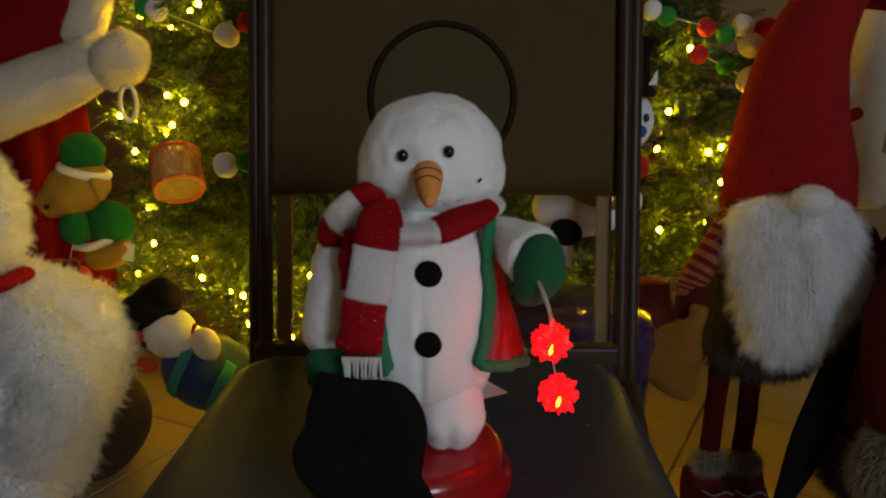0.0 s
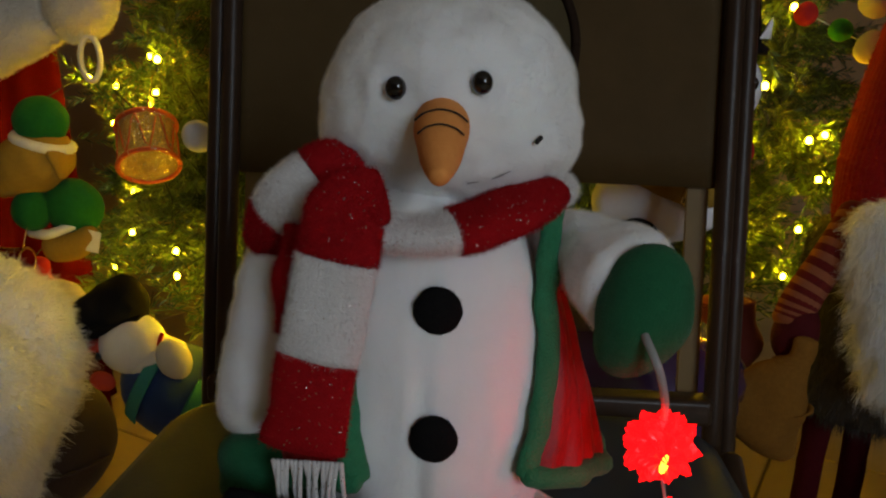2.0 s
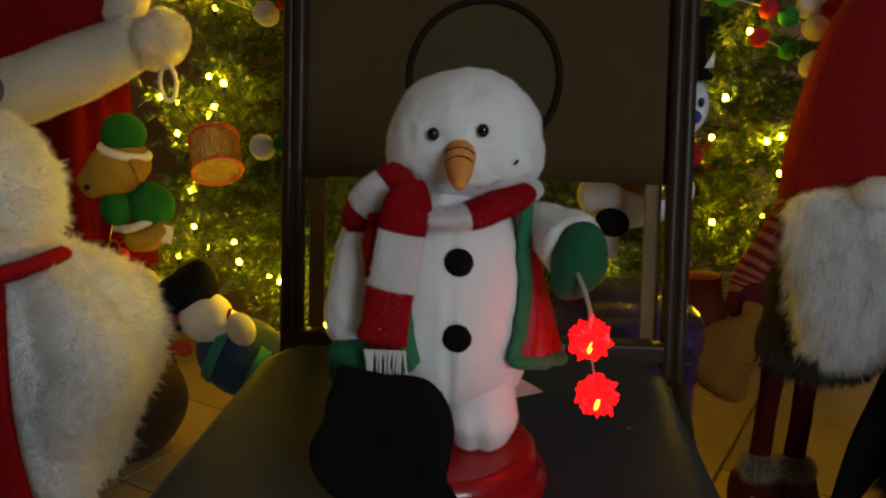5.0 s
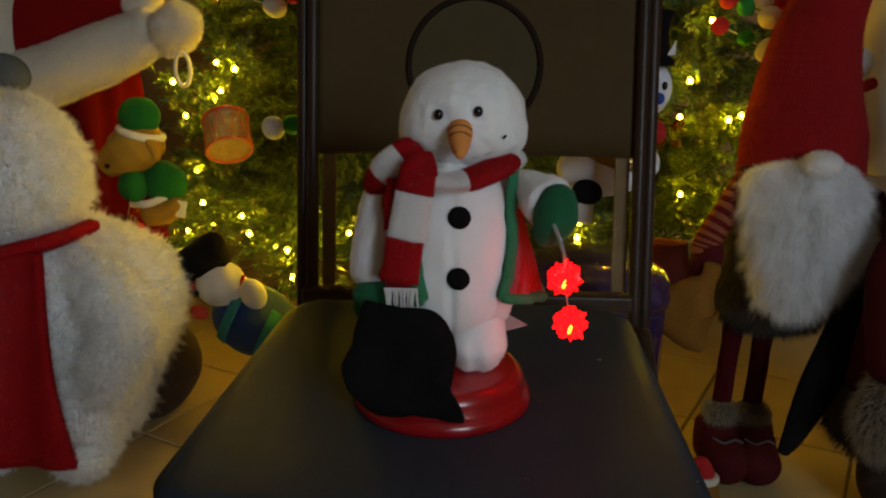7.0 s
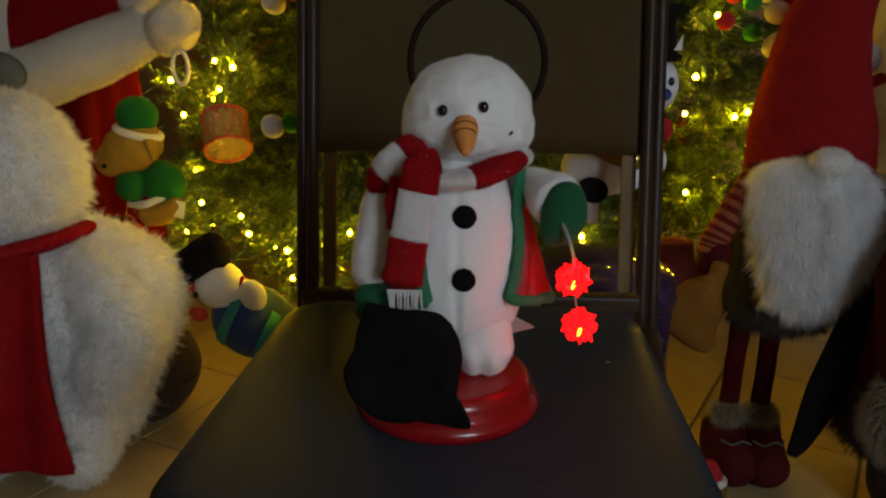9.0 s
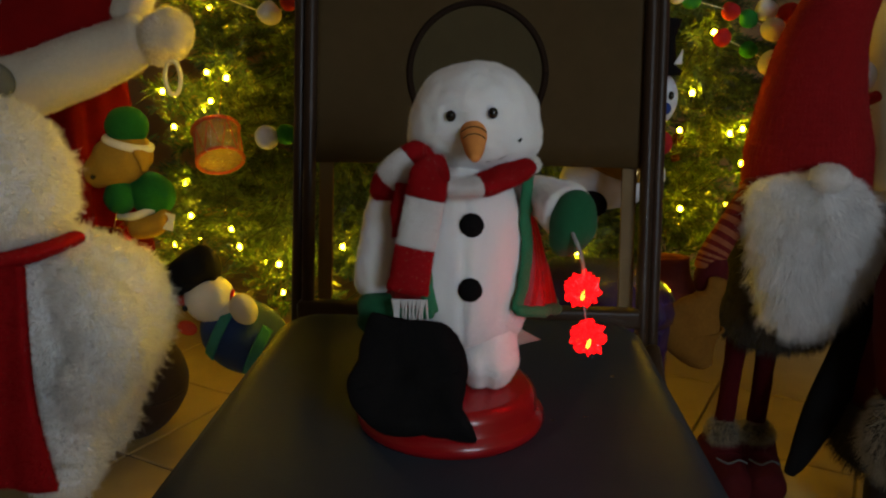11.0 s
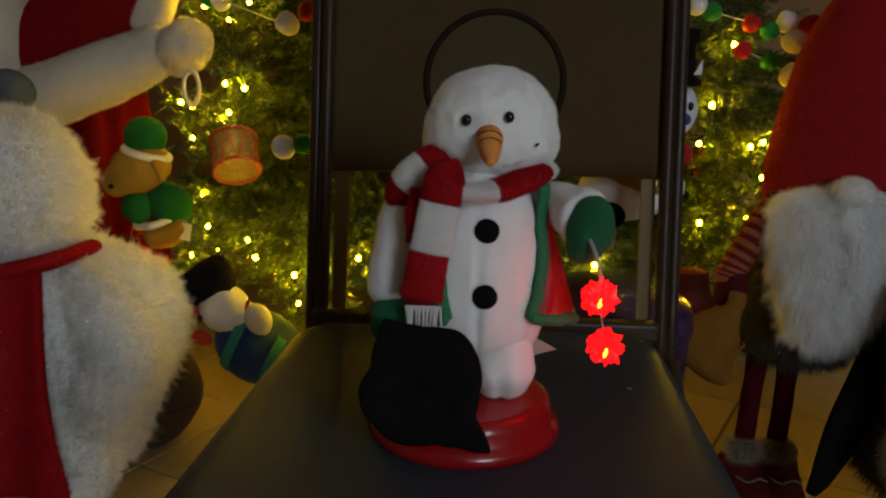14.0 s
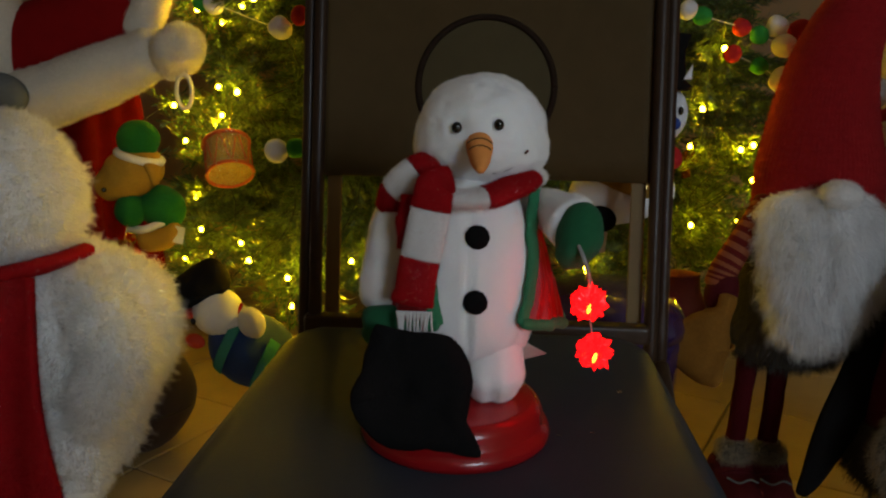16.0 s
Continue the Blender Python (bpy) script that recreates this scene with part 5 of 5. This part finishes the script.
for x, xb in ((0.462, 0.452), (0.515, 0.507)):
    bm = bmesh.new()
    tube(bm, [(x, 1.245, 0.28), ((x + xb) / 2, 1.24, 0.20), (xb, 1.24, 0.11)], [0.0170, 0.0165, 0.0170], n=12, seg=18, wob=0.002, freq=30)
    part("leg", bm, LEG_RED, gnome)
    bm = bmesh.new()
    ball(bm, (xb, 1.235, 0.108), (0.029, 0.031, 0.024), seg=26, rings=16, wob=0.004, freq=30)
    cuff = part("boot_cuff", bm, GREY_CLOTH, gnome, "white fur boot cuff, darkened for the shade")
    pile(cuff, 6000, 0.010, 0.0007, SHADED_FUR, jitter=0.9, comb=(0, 0, -0.4), sections=2, bend=0.3)
    bm = bmesh.new()
    tube(bm, [(xb, 1.245, 0.085), (xb, 1.225, 0.050), (xb + 0.004, 1.165, 0.036)], [0.040, 0.046, 0.036], n=16, seg=22)
    for v in bm.verts:
        v.co.z = max(v.co.z, 0.001)
    boot = part("boot", bm, BOOT_RED, gnome, "dark red felt boot")
    bm = bmesh.new()
    tube(bm, [(xb - 0.025, 1.178, 0.086), (xb - 0.008, 1.168, 0.082), (xb + 0.010, 1.170, 0.088), (xb + 0.026, 1.175, 0.080)], 0.0018, n=16, seg=6)
    part("lace", bm, GREY_MITT, boot, "dull white boot lace")
# burlap bag in its mitten
bag = thing("burlap_bag", (0.362, 1.14, 0.31), "small brown burlap sack hanging from the gnome's mitten", "bag")
bm = bmesh.new()
tube(bm, [(0.374, 1.105, 0.424), (0.370, 1.105, 0.403), (0.352, 1.105, 0.374), (0.341, 1.105, 0.343), (0.354, 1.105, 0.312), (0.376, 1.105, 0.286)], [0.015, 0.014, 0.036, 0.052, 0.038, 0.012], n=30, seg=30, flat=0.55, up=(0, 1, 0), wob=0.010, freq=24)
part("sack", bm, BURLAP, bag)
bm = bmesh.new()
tube(bm, [(0.362 + 0.017 * math.cos(a), 1.105 + 0.011 * math.sin(a), 0.399) for a in np.linspace(0, 2 * math.pi, 11)], 0.003, n=24, seg=6)
part("tie", bm, BURLAP, bag, "twine round the neck")

# second gnome in a red coat beside it
coat = thing("bearded_gnome", (0.74, 1.10, 0), "plush gnome in dark red coat with grey fur hem on floor", "plush gnome")
bm = bmesh.new()
lathe(bm, [(0.0, 0.22), (0.150, 0.23), (0.145, 0.30), (0.130, 0.40), (0.110, 0.50), (0.08, 0.56), (0.0, 0.57)], (0.745, 1.10, 0), 40, 0.9, wob=0.010, freq=9)
part("coat", bm, BOOT_RED, coat, "dark red cloth coat")
bm = bmesh.new()
lathe(bm, [(0.0, 0.13), (0.150, 0.14), (0.162, 0.18), (0.155, 0.235), (0.0, 0.24)], (0.745, 1.10, 0), 40, 0.9, wob=0.008, freq=16)
hem = part("hem", bm, GREY_CLOTH, coat, "dark grey fur hem")
pile(hem, 26000, 0.018, 0.0007, GREY_FUR, jitter=0.8, comb=(0, 0, -0.5), sections=2, bend=0.3)
for x in (0.69, 0.80):
    bm = bmesh.new()
    tube(bm, [(x, 1.11, 0.15), (x, 1.10, 0.06), (x, 1.05, 0.035)], [0.040, 0.045, 0.035], n=14, seg=18)
    for v in bm.verts:
        v.co.z = max(v.co.z, 0.001)
    part("boot", bm, BROWN_PLUSH, coat)
bm = bmesh.new()
tube(bm, [(0.640, 1.12, 0.42), (0.605, 1.11, 0.32), (0.560, 1.10, 0.22), (0.528, 1.09, 0.14), (0.515, 1.09, 0.11)], [0.045, 0.042, 0.032, 0.018, 0.010], n=24, seg=20, flat=0.5, up=(0, 1, 0))
part("scarf_tail", bm, BLACK_CLOTH, coat, "long black pointed scarf end")
bm = bmesh.new()
tube(bm, [(0.66, 1.04, 0.52), (0.622, 1.02, 0.43), (0.628, 1.0, 0.30)], [0.042, 0.045, 0.04], n=16, seg=22, wob=0.004, freq=16)
part("sleeve", bm, BOOT_RED, coat)
bm = bmesh.new()
ball(bm, (0.634, 1.00, 0.235), (0.050, 0.042, 0.080), (0, 10, 0), 30, 20, wob=0.008, freq=20)
cuff = part("fur_cuff", bm, GREY_CLOTH, coat, "white fur cuff, greyed for the shade")
pile(cuff, 9000, 0.018, 0.0008, SHADED_FUR, jitter=0.9, comb=(0, 0, -0.5), sections=2, bend=0.3)
bm = bmesh.new()
ball(bm, (0.75, 1.09, 0.62), (0.085, 0.08, 0.085), seg=30, rings=20, wob=0.006, freq=14)
part("head", bm, BURLAP, coat, "brown cloth head")
bm = bmesh.new()
tube(bm, [(0.75, 1.10, 0.66), (0.76, 1.11, 0.80), (0.79, 1.13, 0.95)], [0.088, 0.06, 0.012], n=24, seg=26)
part("hat", bm, BOOT_RED, coat, "dark red pointed hat")

# cream stocking and small blue figure further back
stock = thing("christmas_stocking", (0.72, 1.46, 0.70), "cream plush stocking hanging on the tree's outer boughs", "stocking")
bm = bmesh.new()
tube(bm, [(0.755, 1.44, 0.86), (0.735, 1.44, 0.76), (0.715, 1.44, 0.66), (0.725, 1.43, 0.585), (0.79, 1.42, 0.555)], [0.052, 0.060, 0.066, 0.062, 0.045], n=30, seg=26, flat=0.6, up=(0, 1, 0), wob=0.006, freq=14)
part("leg", bm, CREAM, stock)
bm = bmesh.new()
tube(bm, [(0.755, 1.44, 0.87), (0.757, 1.44, 0.915)], 0.068, n=10, seg=26, flat=0.65, up=(0, 1, 0))
part("cuff", bm, SANTA_RED, stock, "red velvet cuff")
bm = bmesh.new()
tube(bm, [(0.75, 1.45, 0.93), (0.73, 1.55, 0.96), (0.70, 1.70, 0.97)], 0.0015, n=8, seg=5)
part("hanger", bm, WIRE, stock)
fig = thing("felt_ornament", (0.64, 1.30, 0.66), "small felt ornament in blue coat and red scarf", "ornament")
bm = bmesh.new()
ball(bm, (0.640, 1.33, 0.640), (0.030, 0.022, 0.040), (0, 0, 0), 24, 16)
part("coat", bm, BLUE_FELT, fig, "blue felt coat")
bm = bmesh.new()
ball(bm, (0.648, 1.33, 0.722), (0.026, 0.022, 0.028), (0, 0, 0), 24, 16)
part("head", bm, ICE_FELT, fig)
bm = bmesh.new()
tube(bm, [(0.622, 1.315, 0.688), (0.648, 1.308, 0.683), (0.674, 1.318, 0.690)], 0.010, n=12, seg=12)
part("scarf", bm, POM_RED, fig, "red felt scarf")
bm = bmesh.new()
tube(bm, [(0.648, 1.335, 0.748), (0.65, 1.40, 0.78), (0.64, 1.56, 0.80)], 0.0012, n=8, seg=5)
part("hanger", bm, WIRE, fig)

# purple tub and orange cloth under the tree
tub = thing("plastic_tub", (0.195, 1.17, 0), "glossy dark purple plastic tub with domed lid", "tub")
bm = bmesh.new()
lathe(bm, [(0.0, 0.0), (0.105, 0.0), (0.112, 0.01), (0.125, 0.30), (0.132, 0.345), (0.130, 0.355), (0.0, 0.355)], (0.195, 1.155, 0), 48)
part("bucket", bm, PURPLE, tub)
bm = bmesh.new()
lathe(bm, [(0.0, 0.357), (0.134, 0.357), (0.135, 0.372), (0.120, 0.398), (0.090, 0.418), (0.05, 0.428), (0.0, 0.43)], (0.195, 1.155, 0), 48)
part("lid", bm, PURPLE, tub, "domed purple lid")
cloth = thing("pouch_ornament", (0.335, 1.33, 0.36), "orange red fabric pouch ornament, hung on low bough", "ornament")
bm = bmesh.new()
tube(bm, [(0.335, 1.33, 0.345), (0.335, 1.32, 0.385), (0.337, 1.325, 0.432)], [0.050, 0.058, 0.040], n=16, seg=26, flat=0.5, up=(0, 1, 0), wob=0.006, freq=26)
part("pouch", bm, ORANGE_CLOTH, cloth)
bm = bmesh.new()
tube(bm, [(0.337 + 0.038 * math.cos(a), 1.325 + 0.020 * math.sin(a), 0.434) for a in np.linspace(0, 2 * math.pi, 11)], 0.004, n=26, seg=8)
part("drawstring", bm, ORANGE_CLOTH, cloth)
bm = bmesh.new()
tube(bm, [(0.337, 1.33, 0.440), (0.34, 1.36, 0.47), (0.34, 1.46, 0.48)], 0.001, n=8, seg=5)
part("hanger", bm, WIRE, cloth)
cloth.location.z -= 0.035
cloth.location.x += 0.012

# small red boot and bow among the boughs, a little figure by the gnome's boot
boot = thing("boot_ornament", (-0.69, 1.46, 0.34), "small red felt boot ornament with tan cuff, hung on tree", "ornament")
bm = bmesh.new()
tube(bm, [(-0.705, 1.46, 0.372), (-0.700, 1.455, 0.345), (-0.672, 1.45, 0.328)], [0.020, 0.021, 0.015], n=14, seg=16, wob=0.002, freq=40)
part("boot_body", bm, POM_RED, boot)
bm = bmesh.new()
tube(bm, [(-0.668, 1.45, 0.338), (-0.645, 1.447, 0.326), (-0.625, 1.45, 0.305)], [0.014, 0.020, 0.014], n=12, seg=14, wob=0.002, freq=40)
part("boot_cuff", bm, CREAM, boot, "tan felt cuff")
bm = bmesh.new()
tube(bm, [(-0.705, 1.46, 0.385), (-0.69, 1.50, 0.41), (-0.66, 1.58, 0.42)], 0.001, n=8, seg=5)
part("hanger", bm, WIRE, boot)
bow = thing("fabric_bow", (0.40, 1.36, 0.565), "dark red fabric bow tied on a fir bough", "bow")
for sx in (-1, 1):
    bm = bmesh.new()
    tube(bm, [(0.40, 1.505, 0.565), (0.40 + sx * 0.030, 1.495, 0.585), (0.40 + sx * 0.055, 1.50, 0.570), (0.40 + sx * 0.032, 1.505, 0.555), (0.40, 1.505, 0.563)],
         [0.008, 0.018, 0.020, 0.018, 0.008], n=24, seg=14, flat=0.25, up=(0, 1, 0))
    part("loop", bm, BOW_RED, bow)
    bm = bmesh.new()
    tube(bm, [(0.40, 1.505, 0.560), (0.40 + sx * 0.020, 1.50, 0.530), (0.40 + sx * 0.030, 1.505, 0.495)], [0.008, 0.014, 0.016], n=14, seg=12, flat=0.2, up=(0, 1, 0))
    part("ribbon_end", bm, BOW_RED, bow)
bm = bmesh.new()
ball(bm, (0.40, 1.498, 0.564), (0.012, 0.010, 0.013), seg=16, rings=10)
part("knot", bm, BOW_RED, bow)
for ob in bow.children:
    ob.data.transform(Matrix.Diagonal((0.62, 0.62, 0.55, 1)))
bow.location = (0.395, 1.50, 0.575)
mini = thing("mini_figure", (0.395, 1.10, 0), "small tan felt figure in red cap on the tiles", "ornament")
bm = bmesh.new()
lathe(bm, [(0.0, 0.0), (0.026, 0.001), (0.030, 0.015), (0.026, 0.040), (0.018, 0.052), (0.0, 0.055)], (0.395, 1.10, 0), 24, wob=0.002, freq=40)
part("body", bm, BURLAP, mini)
bm = bmesh.new()
tube(bm, [(0.395 + 0.019 * math.cos(a), 1.10 + 0.019 * math.sin(a), 0.054) for a in np.linspace(0, 2 * math.pi, 11)], 0.007, n=26, seg=10)
part("cap_brim", bm, CREAM, mini, "white fur cap brim")
bm = bmesh.new()
tube(bm, [(0.395, 1.10, 0.060), (0.388, 1.098, 0.080), (0.377, 1.095, 0.086)], [0.018, 0.014, 0.006], n=12, seg=16)
part("cap", bm, POM_RED, mini, "red felt cap")

# ---- floor tiles, one by one ----
TILE_SIZE, JOINT = 0.305, 0.005
bm = bmesh.new()
box(bm, (0, 0, 0), (TILE_SIZE - JOINT, TILE_SIZE - JOINT, 0.012), (0, 0, 0), 0.002, 1)
tile_me = bpy.data.meshes.new("tile")
bm.to_mesh(tile_me)
bm.free()
tile_me.materials.append(TILE)
turn = Matrix.Rotation(radians(-26), 4, "Z")
rng = np.random.default_rng(5)
rest_v, rest_f = [], []
co = np.array([v.co for v in tile_me.vertices])
polys = [list(p.vertices) for p in tile_me.polygons]
for i in range(-16, 17):
    for j in range(-16, 17):
        p = Vector((-0.643, 1.277, 0)) + turn @ Vector(((i + 0.5) * TILE_SIZE, (j + 0.5) * TILE_SIZE, 0))
        if abs(p.x) < 1.9 and -0.6 < p.y < 2.9:
            t = new("tile", tile_me)
            t.parent = floor
            t.matrix_basis = Matrix.Translation((p.x, p.y, -0.006 + rng.uniform(-0.0006, 0.0))) @ turn
        elif abs(p.x) < 2.4 and -2.7 < p.y < 3.3:
            base = len(rest_v)
            rest_v += [tuple(turn @ Vector(c) + Vector((p.x, p.y, -0.0063))) for c in co]
            rest_f += [[base + k for k in q] for q in polys]
me = bpy.data.meshes.new("far_tiles")
me.from_pydata(rest_v, [], rest_f)
me.materials.append(TILE)
far_tiles = new("far_tiles", me)
far_tiles.parent = floor
tagged(far_tiles, kind="stuff")
